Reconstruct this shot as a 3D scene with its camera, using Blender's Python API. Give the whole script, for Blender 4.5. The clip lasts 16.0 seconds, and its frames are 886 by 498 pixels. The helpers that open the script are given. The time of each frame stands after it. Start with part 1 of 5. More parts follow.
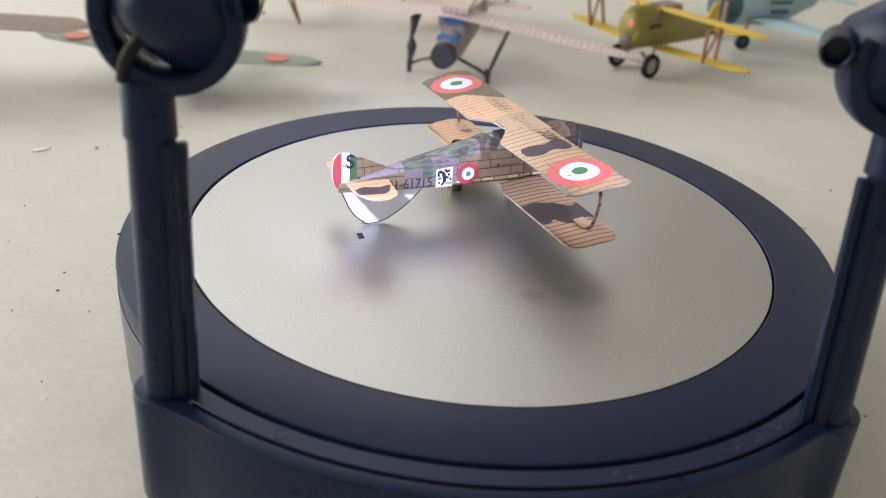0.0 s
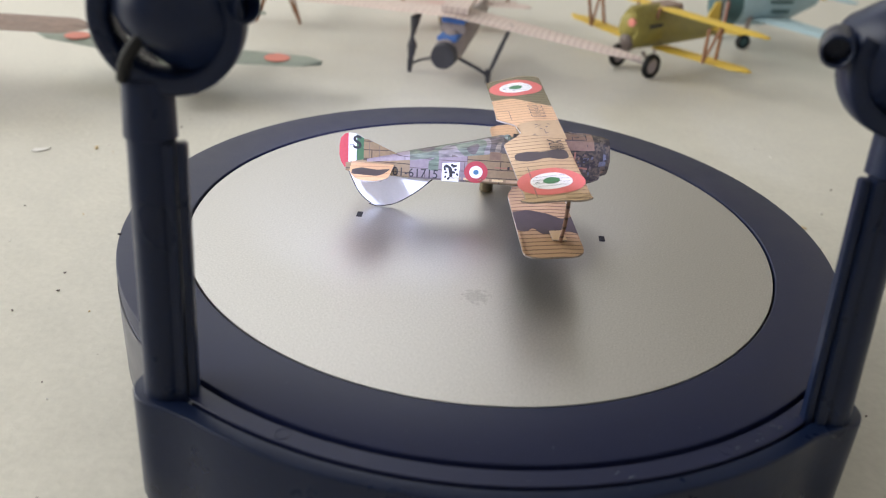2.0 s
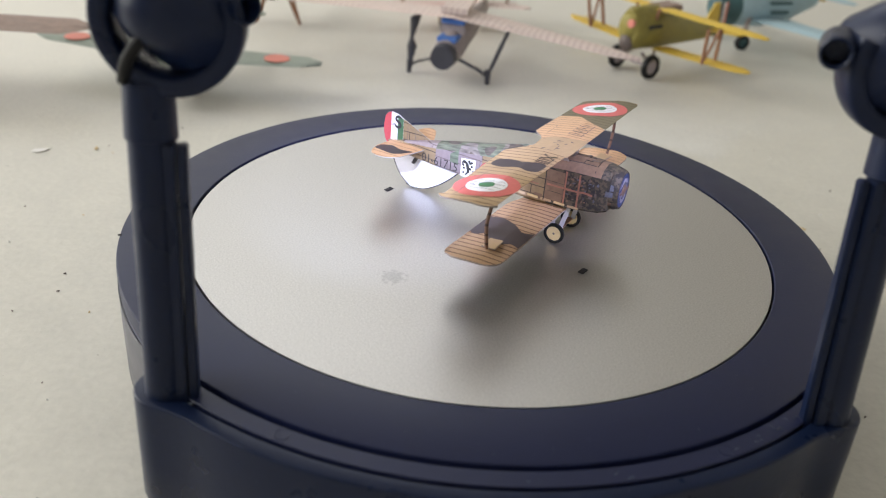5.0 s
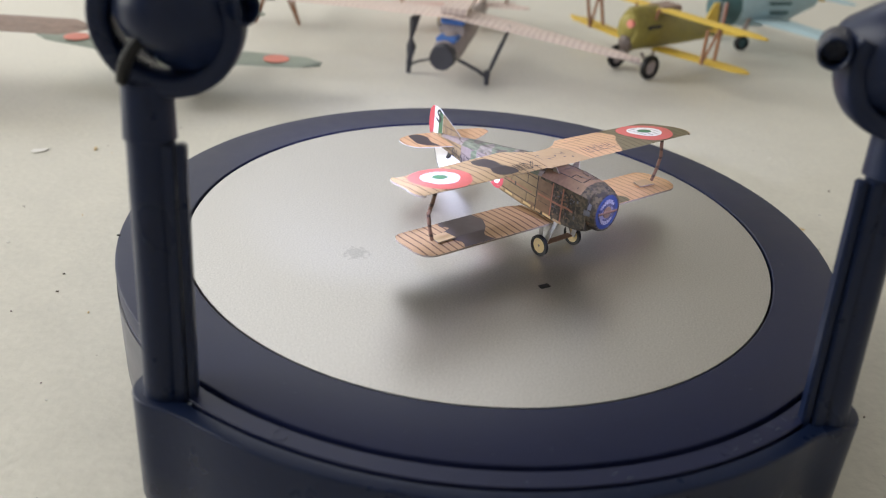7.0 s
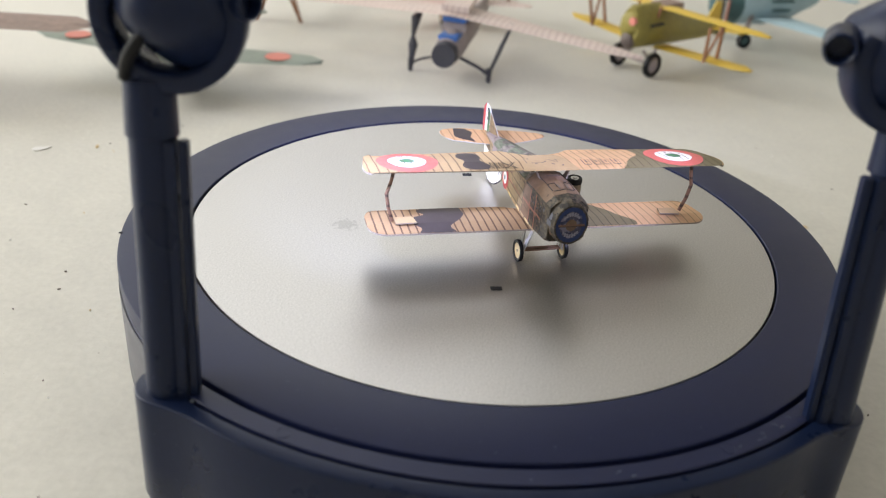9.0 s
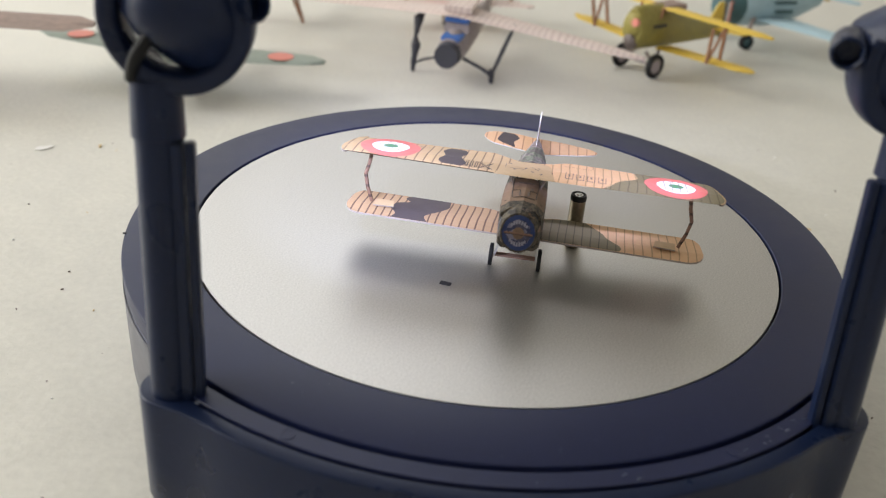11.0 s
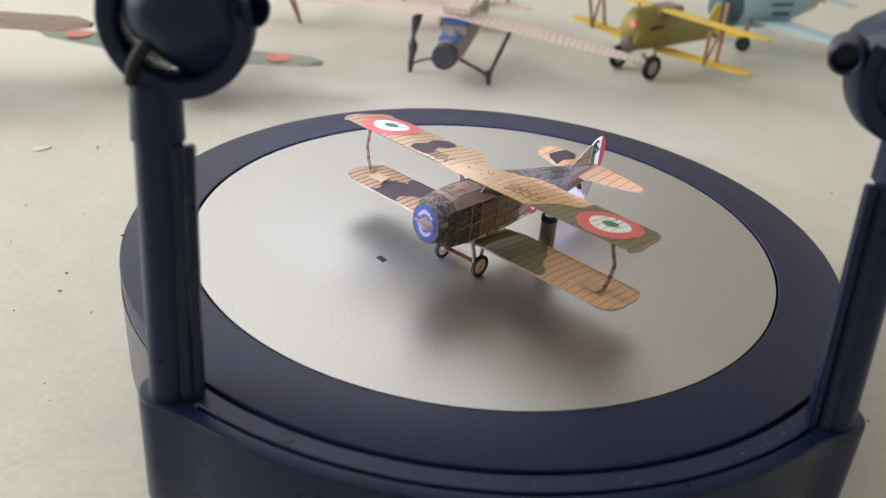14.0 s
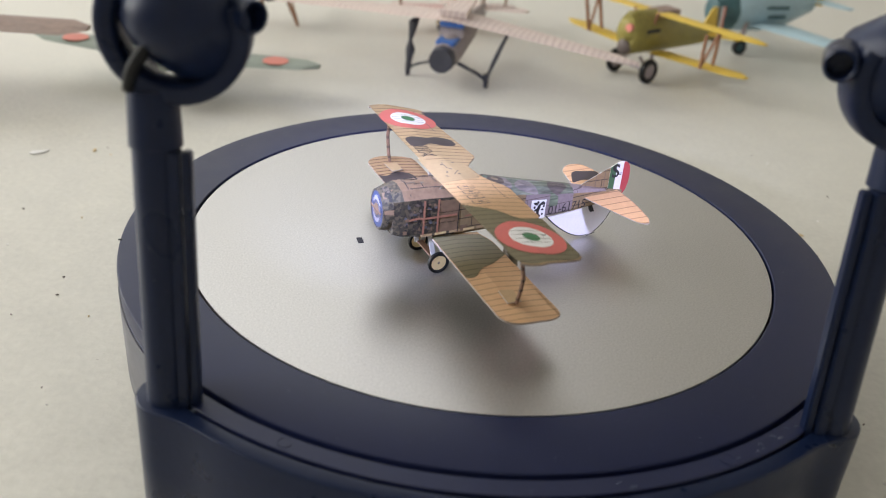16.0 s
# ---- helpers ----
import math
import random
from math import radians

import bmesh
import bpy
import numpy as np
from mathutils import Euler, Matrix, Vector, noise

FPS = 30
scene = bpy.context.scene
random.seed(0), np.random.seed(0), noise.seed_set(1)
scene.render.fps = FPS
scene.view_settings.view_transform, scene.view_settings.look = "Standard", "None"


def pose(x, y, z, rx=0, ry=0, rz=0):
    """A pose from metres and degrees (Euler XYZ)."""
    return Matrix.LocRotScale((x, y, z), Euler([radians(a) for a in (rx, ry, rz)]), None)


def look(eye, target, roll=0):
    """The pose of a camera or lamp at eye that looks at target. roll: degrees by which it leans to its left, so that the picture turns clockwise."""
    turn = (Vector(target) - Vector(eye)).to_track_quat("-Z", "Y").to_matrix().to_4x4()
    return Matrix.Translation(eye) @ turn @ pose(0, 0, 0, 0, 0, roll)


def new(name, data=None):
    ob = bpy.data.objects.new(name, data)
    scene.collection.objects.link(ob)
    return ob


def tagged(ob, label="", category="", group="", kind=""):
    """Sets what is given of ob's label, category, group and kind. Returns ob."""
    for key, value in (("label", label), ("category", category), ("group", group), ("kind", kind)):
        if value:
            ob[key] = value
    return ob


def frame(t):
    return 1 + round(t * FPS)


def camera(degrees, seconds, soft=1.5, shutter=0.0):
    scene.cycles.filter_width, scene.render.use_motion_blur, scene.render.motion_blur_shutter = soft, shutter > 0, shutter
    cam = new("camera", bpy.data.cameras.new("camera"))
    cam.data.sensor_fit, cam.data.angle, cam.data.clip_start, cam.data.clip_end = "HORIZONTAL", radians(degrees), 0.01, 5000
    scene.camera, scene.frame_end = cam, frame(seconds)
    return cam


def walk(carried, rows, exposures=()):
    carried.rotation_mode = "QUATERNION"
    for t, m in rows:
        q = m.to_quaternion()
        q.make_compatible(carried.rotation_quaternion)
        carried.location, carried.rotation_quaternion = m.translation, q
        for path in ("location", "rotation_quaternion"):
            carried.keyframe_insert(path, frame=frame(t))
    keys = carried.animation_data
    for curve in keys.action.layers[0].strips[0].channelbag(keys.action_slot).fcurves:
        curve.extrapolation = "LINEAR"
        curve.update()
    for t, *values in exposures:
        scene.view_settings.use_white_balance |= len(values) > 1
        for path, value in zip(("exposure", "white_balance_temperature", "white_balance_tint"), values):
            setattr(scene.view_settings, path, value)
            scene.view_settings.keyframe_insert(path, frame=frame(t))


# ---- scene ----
# the camera: hand-held at rest, drifting by a few millimetres
cam = camera(53.46, 16.0, 1.1)
cam.data.dof.use_dof = True
cam.data.dof.focus_distance = 0.225
cam.data.dof.aperture_fstop = 17.0


def eye(x, y, z, tilt, roll, turn):
    return pose(x, y, z) @ pose(0, 0, 0, 0, 0, turn) @ pose(0, 0, 0, tilt) @ pose(0, 0, 0, 0, 0, roll)


ROWS = [
    (0.0, -0.02365, -0.20414, 0.10505, 61.240, 4.235, -4.090),
    (0.5, -0.02366, -0.20416, 0.10502, 61.250, 4.222, -4.085),
    (1.0, -0.02366, -0.20414, 0.10497, 61.255, 4.207, -4.075),
    (1.5, -0.02362, -0.20410, 0.10490, 61.235, 4.200, -4.065),
    (2.0, -0.02360, -0.20407, 0.10497, 61.240, 4.195, -4.048),
    (2.5, -0.02370, -0.20412, 0.10520, 61.257, 4.207, -4.064),
    (3.0, -0.02375, -0.20416, 0.10530, 61.263, 4.227, -4.081),
    (3.5, -0.02381, -0.20414, 0.10519, 61.256, 4.225, -4.089),
    (4.0, -0.02380, -0.20417, 0.10516, 61.256, 4.240, -4.097),
    (6.5, -0.02360, -0.20440, 0.10528, 61.308, 4.232, -4.097),
    (7.0, -0.02358, -0.20434, 0.10525, 61.293, 4.243, -4.120),
    (7.5, -0.02361, -0.20424, 0.10516, 61.280, 4.225, -4.097),
    (8.0, -0.02380, -0.20403, 0.10470, 61.212, 4.180, -4.043),
    (8.5, -0.02396, -0.20397, 0.10500, 61.252, 4.206, -4.035),
    (9.0, -0.02391, -0.20393, 0.10466, 61.208, 4.210, -4.045),
    (11.5, -0.02521, -0.20345, 0.10501, 61.184, 4.477, -4.096),
    (12.0, -0.02531, -0.20338, 0.10511, 61.195, 4.547, -4.153),
    (12.5, -0.02545, -0.20335, 0.10544, 61.202, 4.600, -4.207),
    (13.0, -0.02550, -0.20338, 0.10547, 61.196, 4.610, -4.260),
    (13.5, -0.02562, -0.20336, 0.10540, 61.166, 4.608, -4.298),
    (14.0, -0.02556, -0.20343, 0.10569, 61.171, 4.636, -4.357),
    (14.5, -0.02567, -0.20337, 0.10568, 61.186, 4.645, -4.370),
    (15.0, -0.02566, -0.20340, 0.10570, 61.217, 4.690, -4.415),
    (15.5, -0.02569, -0.20345, 0.10611, 61.258, 4.740, -4.485),
    (16.0, -0.02552, -0.20358, 0.10653, 61.289, 4.742, -4.544),
]
walk(cam, [(r[0], eye(*r[1:])) for r in ROWS],
     [(0, 0.02), (3.5, 0.0), (7.0, -0.03), (7.6, 0.0), (8.2, 0.12), (9.2, 0.14), (11.5, 0.12), (13.0, 0.09), (14.5, 0.10), (15.5, 0.08), (16.0, 0.02)])

# ---- light: a room with daylight from a wide window, and two small cold lamps over the turntable
S = 0.0742          # the model unit: the radius of the turning plate, in metres
TABLE = -0.38       # table top below the plate, in units
world = bpy.data.worlds.new("sky")
scene.world = world
world.use_nodes = True
sky = world.node_tree.nodes.new("ShaderNodeTexSky")
sky.sky_type = "NISHITA"
sky.sun_disc = False
sky.sun_elevation = radians(40)
sky.sun_rotation = radians(250)
world.node_tree.links.new(sky.outputs[0], world.node_tree.nodes["Background"].inputs[0])
world.node_tree.nodes["Background"].inputs[1].default_value = 0.12


def area_lamp(name, where, target, w, h, power, colour):
    data = bpy.data.lights.new(name, "AREA")
    data.shape, data.size, data.size_y, data.energy, data.color = "RECTANGLE", w, h, power, colour
    ob = new(name, data)
    ob.matrix_world = look(where, target)
    return ob


def spot_lamp(name, where, target, power, colour, cone):
    data = bpy.data.lights.new(name, "SPOT")
    data.energy, data.color, data.shadow_soft_size = power, colour, 0.0022
    data.spot_size, data.spot_blend = radians(cone), 0.7
    ob = new(name, data)
    ob.matrix_world = look(where, target)
    return ob


area_lamp("window_daylight", (-1.58, 0.55, 0.75), (0, 0.55, 0.2), 1.7, 1.3, 41, (1.0, 0.97, 0.905))
area_lamp("window_daylight", (-0.52, 1.78, 1.48), (-0.52, 0, 1.30), 1.66, 1.06, 10.2, (1.0, 0.97, 0.92))
spot_lamp("lamp_light", (-0.724 * S, -0.795 * S, 0.885 * S), (-0.22 * S, 0.32 * S, 0), 0.92, (0.56, 0.64, 1.0), 62)
spot_lamp("lamp_light", (0.735 * S, -0.82 * S, 0.870 * S), (0.28 * S, 0.12 * S, 0.2 * S), 0.46, (0.58, 0.60, 1.0), 44)


# ---- materials
def mat(name, colour, rough=0.6, metal=0.0, scale=900.0, amount=0.10, bump=0.05, coarse=90.0, spec=0.5, wander=0.08):
    """A surface with fine grain and coarse unevenness in colour and relief."""
    m = bpy.data.materials.new(name)
    m.use_nodes = True
    nt = m.node_tree
    n, l = nt.nodes, nt.links
    bsdf = n["Principled BSDF"]
    bsdf.inputs["Roughness"].default_value = rough
    bsdf.inputs["Metallic"].default_value = metal
    bsdf.inputs["Specular IOR Level"].default_value = spec
    co = n.new("ShaderNodeTexCoord")
    fine, big = n.new("ShaderNodeTexNoise"), n.new("ShaderNodeTexNoise")
    fine.inputs["Scale"].default_value, big.inputs["Scale"].default_value = scale, coarse
    fine.inputs["Detail"].default_value, big.inputs["Detail"].default_value = 4, 3
    for t in (fine, big):
        l.new(co.outputs["Object"], t.inputs["Vector"])
    mix = n.new("ShaderNodeMath")
    mix.operation = "ADD"
    l.new(fine.outputs[0], mix.inputs[0])
    l.new(big.outputs[0], mix.inputs[1])
    ramp = n.new("ShaderNodeMapRange")
    ramp.inputs["From Min"].default_value, ramp.inputs["From Max"].default_value = 0.6, 1.4
    ramp.inputs["To Min"].default_value, ramp.inputs["To Max"].default_value = 1 - amount, 1 + amount
    l.new(mix.outputs[0], ramp.inputs["Value"])
    mul = n.new("ShaderNodeVectorMath")
    mul.operation = "SCALE"
    mul.inputs[0].default_value = colour
    l.new(ramp.outputs[0], mul.inputs["Scale"])
    l.new(mul.outputs[0], bsdf.inputs["Base Color"])
    rr = n.new("ShaderNodeMapRange")
    rr.inputs["From Min"].default_value, rr.inputs["From Max"].default_value = 0.3, 0.7
    rr.inputs["To Min"].default_value, rr.inputs["To Max"].default_value = max(0.02, rough - wander), min(1, rough + wander)
    l.new(big.outputs[0], rr.inputs["Value"])
    l.new(rr.outputs[0], bsdf.inputs["Roughness"])
    if bump:
        b = n.new("ShaderNodeBump")
        b.inputs["Strength"].default_value, b.inputs["Distance"].default_value = bump, 0.0004
        l.new(fine.outputs[0], b.inputs["Height"])
        l.new(b.outputs[0], bsdf.inputs["Normal"])
    m["colour"] = mul.name
    return m


def ribbed(name, colour, ink, period=0.0021, along="Y", wobble=2.2, thin=0.90, **kw):
    """Printed paper: wavy ink lines across the wing over the plain colour."""
    m = mat(name, colour, 0.62, **kw)
    n, l = m.node_tree.nodes, m.node_tree.links
    wave = n.new("ShaderNodeTexWave")
    wave.wave_type, wave.bands_direction = "BANDS", along
    wave.inputs["Scale"].default_value = 2 * math.pi / (20 * period)
    wave.inputs["Distortion"].default_value = wobble
    wave.inputs["Detail"].default_value = 1.0
    wave.inputs["Detail Scale"].default_value = 0.35
    co = n.new("ShaderNodeTexCoord")
    l.new(co.outputs["Object"], wave.inputs["Vector"])
    step = n.new("ShaderNodeMapRange")
    step.inputs["From Min"].default_value, step.inputs["From Max"].default_value = thin, min(1.0, thin + 0.07)
    l.new(wave.outputs["Fac"], step.inputs["Value"])
    mix = n.new("ShaderNodeMix")
    mix.data_type = "RGBA"
    mix.inputs["B"].default_value = (*ink, 1)
    l.new(step.outputs[0], mix.inputs["Factor"])
    l.new(n[m["colour"]].outputs[0], mix.inputs["A"])
    l.new(mix.outputs["Result"], n["Principled BSDF"].inputs["Base Color"])
    return m


def blotched(name, one, two, three, scale, rough=0.6):
    """Paper printed with hard-edged blotches of three colours."""
    m = mat(name, one, rough)
    n, l = m.node_tree.nodes, m.node_tree.links
    co = n.new("ShaderNodeTexCoord")
    vor = n.new("ShaderNodeTexVoronoi")
    vor.inputs["Scale"].default_value = scale
    l.new(co.outputs["Object"], vor.inputs["Vector"])
    ramp = n.new("ShaderNodeValToRGB")
    ramp.color_ramp.interpolation = "CONSTANT"
    e = ramp.color_ramp.elements
    e[0].color, e[1].color = (*one, 1), (*three, 1)
    e[1].position = 0.68
    mid = e.new(0.4)
    mid.color = (*two, 1)
    l.new(vor.outputs["Color"], ramp.inputs[0])
    l.new(ramp.outputs[0], n["Principled BSDF"].inputs["Base Color"])
    return m


def streaked(name, colours):
    """Paper printed in bands along x whose colours run into long fine streaks."""
    m = mat(name, colours[0], 0.58)
    n, l = m.node_tree.nodes, m.node_tree.links
    co = n.new("ShaderNodeTexCoord")
    stretch = n.new("ShaderNodeMapping")
    stretch.inputs["Scale"].default_value = (110, 1500, 1500)
    fine, wide = n.new("ShaderNodeTexNoise"), n.new("ShaderNodeTexNoise")
    fine.inputs["Scale"].default_value, fine.inputs["Detail"].default_value = 1.0, 4
    wide.inputs["Scale"].default_value, wide.inputs["Detail"].default_value = 95, 1
    l.new(co.outputs["Object"], stretch.inputs["Vector"])
    l.new(stretch.outputs[0], fine.inputs["Vector"])
    l.new(co.outputs["Object"], wide.inputs["Vector"])
    ramp = n.new("ShaderNodeValToRGB")
    ramp.color_ramp.interpolation = "CONSTANT"
    e = ramp.color_ramp.elements
    e[0].color, e[1].color = (*colours[0], 1), (*colours[-1], 1)
    e[1].position = 0.66
    for at_x, c in zip((0.40, 0.50, 0.58), colours[1:-1]):
        e.new(at_x).color = (*c, 1)
    l.new(wide.outputs[0], ramp.inputs[0])
    level = n.new("ShaderNodeMapRange")
    level.inputs["From Min"].default_value, level.inputs["From Max"].default_value = 0.32, 0.68
    level.inputs["To Min"].default_value, level.inputs["To Max"].default_value = 0.45, 1.55
    l.new(fine.outputs[0], level.inputs["Value"])
    mul = n.new("ShaderNodeVectorMath")
    mul.operation = "SCALE"
    l.new(ramp.outputs[0], mul.inputs[0])
    l.new(level.outputs[0], mul.inputs["Scale"])
    l.new(mul.outputs[0], n["Principled BSDF"].inputs["Base Color"])
    return m


def ink_lines(m, ink, width, height, thin):
    """Adds a net of straight printed panel lines along x and z to a material."""
    n, l = m.node_tree.nodes, m.node_tree.links
    bsdf = n["Principled BSDF"]
    old = bsdf.inputs["Base Color"].links[0].from_socket
    co, sep, com = n.new("ShaderNodeTexCoord"), n.new("ShaderNodeSeparateXYZ"), n.new("ShaderNodeCombineXYZ")
    l.new(co.outputs["Object"], sep.inputs[0])
    l.new(sep.outputs["X"], com.inputs["X"])
    l.new(sep.outputs["Z"], com.inputs["Y"])
    br = n.new("ShaderNodeTexBrick")
    br.inputs["Scale"].default_value = 1.0
    br.inputs["Brick Width"].default_value, br.inputs["Row Height"].default_value = width, height
    br.inputs["Mortar Size"].default_value, br.inputs["Mortar Smooth"].default_value = thin, 0.3
    br.offset, br.squash = 0.37, 0.7
    l.new(com.outputs[0], br.inputs["Vector"])
    mix = n.new("ShaderNodeMix")
    mix.data_type = "RGBA"
    mix.inputs["B"].default_value = (*ink, 1)
    l.new(br.outputs["Fac"], mix.inputs["Factor"])
    l.new(old, mix.inputs["A"])
    l.new(mix.outputs["Result"], bsdf.inputs["Base Color"])
    return m


M = {}
M["table"] = mat("table_plastic", (0.62, 0.605, 0.545), 0.42, 0, 480, 0.085, 0.5, 70)
M["wall"] = mat("wall_paint", (0.69, 0.68, 0.65), 0.8, 0, 60, 0.03, 0.05, 2)
M["ceiling"] = mat("ceiling_paint", (0.50, 0.49, 0.475), 0.8, 0, 60, 0.03, 0.05, 2)
M["floor"] = mat("floor_tile", (0.35, 0.31, 0.27), 0.5, 0, 50, 0.1, 0.05, 3)
M["blue"] = mat("dark_blue_plastic", (0.0060, 0.0125, 0.040), 0.33, 0, 700, 0.12, 0.06, 120, 0.27)
M["blue_top"] = mat("dark_blue_plastic_satin", (0.0072, 0.0122, 0.050), 0.40, 0, 1600, 0.07, 0.05, 160, 0.38, 0.02)
M["black"] = mat("black_rubber", (0.008, 0.008, 0.009), 0.5, 0, 700, 0.2, 0.1, 90, 0.25)
# near-black: shade of slots, gap and grooves as colour; also the index mark
M["groove"] = mat("groove_dark", (0.006, 0.006, 0.010), 0.7, 0, 700, 0.1, 0.0)
M["grey_side"] = mat("grey_plastic_side", (0.10, 0.10, 0.115), 0.4, 0, 700, 0.1, 0.05)
M["led"] = mat("led_lens", (0.8, 0.82, 0.9), 0.2)
M["led"].node_tree.nodes["Principled BSDF"].inputs["Emission Color"].default_value = (0.75, 0.8, 1, 1)
M["led"].node_tree.nodes["Principled BSDF"].inputs["Emission Strength"].default_value = 3.0
M["white"] = mat("white_paper", (0.80, 0.79, 0.78), 0.7, 0, 1500, 0.04, 0.1)
M["legpaper"] = mat("pale_grey_paper", (0.48, 0.46, 0.45), 0.7)
M["edge"] = mat("cut_paper_edge", (0.30, 0.25, 0.22), 0.8, 0, 2500, 0.18, 0.1)
M["tan"] = ribbed("tan_ribbed_paper", (0.42, 0.285, 0.155), (0.16, 0.10, 0.055))
M["tan_low"] = ribbed("brown_ribbed_paper", (0.345, 0.215, 0.12), (0.10, 0.05, 0.027), 0.0019, "Y", 2.8, 0.86)
M["beige"] = mat("beige_paper", (0.41, 0.285, 0.16), 0.62)
M["peach"] = ribbed("peach_ribbed_paper", (0.56, 0.345, 0.19), (0.27, 0.18, 0.085), 0.0020, "Y", 3.0, 0.92)
M["olive"] = ribbed("olive_ribbed_paper", (0.155, 0.13, 0.07), (0.07, 0.055, 0.025), 0.0020, "Y", 3.0, 0.92)
M["dark"] = mat("dark_brown_print", (0.048, 0.035, 0.037), 0.6)
M["red"] = mat("red_print", (0.44, 0.060, 0.068), 0.6, 0, 1500, 0.15)
M["rose"] = mat("rose_red_print", (0.57, 0.128, 0.11), 0.6, 0, 1800, 0.12)
M["whitep"] = mat("white_print", (0.78, 0.77, 0.76), 0.6)
M["green"] = mat("green_print", (0.05, 0.20, 0.08), 0.6)
M["dkgreen"] = mat("dark_green_print", (0.055, 0.13, 0.06), 0.6)
M["deepred"] = mat("deep_red_print", (0.42, 0.055, 0.065), 0.6)
# lower wing undersides: shade put into the colour, darkening their reflection in the plate
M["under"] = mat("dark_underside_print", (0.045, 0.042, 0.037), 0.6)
M["ink"] = mat("black_ink", (0.022, 0.02, 0.022), 0.6)
M["bluep"] = mat("blue_print", (0.020, 0.040, 0.14), 0.55, 0, 1400, 0.35)
M["mauve"] = ink_lines(mat("mauve_print", (0.235, 0.187, 0.190), 0.6, 0, 1100, 0.22), (0.10, 0.07, 0.07), 0.0155, 0.0027, 0.00011)
M["sage"] = streaked("sage_print", ((0.11, 0.145, 0.09), (0.13, 0.16, 0.105), (0.12, 0.15, 0.10), (0.15, 0.17, 0.13), (0.10, 0.13, 0.085)))
M["deck"] = mat("dark_olive_print", (0.13, 0.10, 0.085), 0.6, 0, 900, 0.35)
M["deckmix"] = streaked("deck_print", ((0.072, 0.056, 0.050), (0.105, 0.118, 0.082), (0.16, 0.135, 0.128), (0.080, 0.062, 0.052), (0.19, 0.145, 0.10)))
M["khaki"] = ink_lines(mat("khaki_print", (0.25, 0.175, 0.095), 0.6, 0, 1100, 0.22), (0.055, 0.035, 0.025), 0.0240, 0.0024, 0.00014)
M["cowl"] = blotched("engine_print", (0.046, 0.038, 0.028), (0.092, 0.072, 0.048), (0.026, 0.021, 0.019), 1700)
M["slate"] = mat("slate_print", (0.10, 0.105, 0.13), 0.6, 0, 1300, 0.4)
M["dimwhite"] = mat("pale_lavender_print", (0.28, 0.27, 0.33), 0.6, 0, 1500, 0.3)
M["cowltop"] = mat("rose_brown_print", (0.19, 0.118, 0.075), 0.6, 0, 900, 0.35)
M["orange"] = mat("orange_print", (0.33, 0.145, 0.095), 0.6, 0, 1500, 0.3)
M["wood"] = ribbed("brown_strut_print", (0.20, 0.11, 0.075), (0.07, 0.04, 0.03), 0.0026, "Z", 1.0, 0.8)
M["hub"] = mat("straw_print", (0.62, 0.47, 0.24), 0.6)
M["brass"] = mat("dull_brass", (0.20, 0.165, 0.11), 0.33, 0.85, 1200, 0.2, 0.05)
M["glue"] = mat("dried_glue", (0.15, 0.17, 0.21), 0.3)
M["steel"] = mat("steel", (0.6, 0.6, 0.6), 0.2, 1.0)


def specks(m, colour, scale, level):
    """Sparse pale dust and nicks on a surface."""
    n, l = m.node_tree.nodes, m.node_tree.links
    bsdf = n["Principled BSDF"]
    old = bsdf.inputs["Base Color"].links[0].from_socket
    co, tex = n.new("ShaderNodeTexCoord"), n.new("ShaderNodeTexNoise")
    tex.inputs["Scale"].default_value, tex.inputs["Detail"].default_value = scale, 2
    l.new(co.outputs["Object"], tex.inputs["Vector"])
    step = n.new("ShaderNodeMapRange")
    step.inputs["From Min"].default_value, step.inputs["From Max"].default_value = level, level + 0.03
    step.inputs["To Max"].default_value = 0.6
    l.new(tex.outputs[0], step.inputs["Value"])
    mix = n.new("ShaderNodeMix")
    mix.data_type = "RGBA"
    mix.inputs["B"].default_value = (*colour, 1)
    l.new(step.outputs[0], mix.inputs["Factor"])
    l.new(old, mix.inputs["A"])
    l.new(mix.outputs["Result"], bsdf.inputs["Base Color"])


specks(M["blue_top"], (0.22, 0.23, 0.27), 1500, 0.765)
specks(M["blue"], (0.12, 0.13, 0.17), 1100, 0.75)
specks(M["table"], (0.30, 0.27, 0.22), 420, 0.76)
# the turning plate: satin aluminium with fine specks and one dull smudge
M["plate"] = mat("satin_aluminium", (0.555, 0.545, 0.525), 0.43, 1.0, 2800, 0.19, 0.040, 2200, 0.5, 0.02)
pn, pl = M["plate"].node_tree.nodes, M["plate"].node_tree.links
pco = pn.new("ShaderNodeTexCoord")
psub = pn.new("ShaderNodeVectorMath")
psub.operation = "DISTANCE"
psub.inputs[1].default_value = (0.132 * S, -0.456 * S, 0)
pl.new(pco.outputs["Object"], psub.inputs[0])
pnoise = pn.new("ShaderNodeTexNoise")
pnoise.inputs["Scale"].default_value = 800
pnoise.inputs["Detail"].default_value = 5
pl.new(pco.outputs["Object"], pnoise.inputs["Vector"])
pm = pn.new("ShaderNodeMath")
pm.operation = "MULTIPLY_ADD"
pm.inputs[1].default_value, pm.inputs[2].default_value = 0.009, -0.0045
pl.new(pnoise.outputs[0], pm.inputs[0])
pa = pn.new("ShaderNodeMath")
pl.new(pm.outputs[0], pa.inputs[0])
pl.new(psub.outputs["Value"], pa.inputs[1])
pr = pn.new("ShaderNodeMapRange")
pr.inputs["From Min"].default_value, pr.inputs["From Max"].default_value = 0.0018, 0.0034
pr.inputs["To Min"].default_value, pr.inputs["To Max"].default_value = 0.82, 1.0
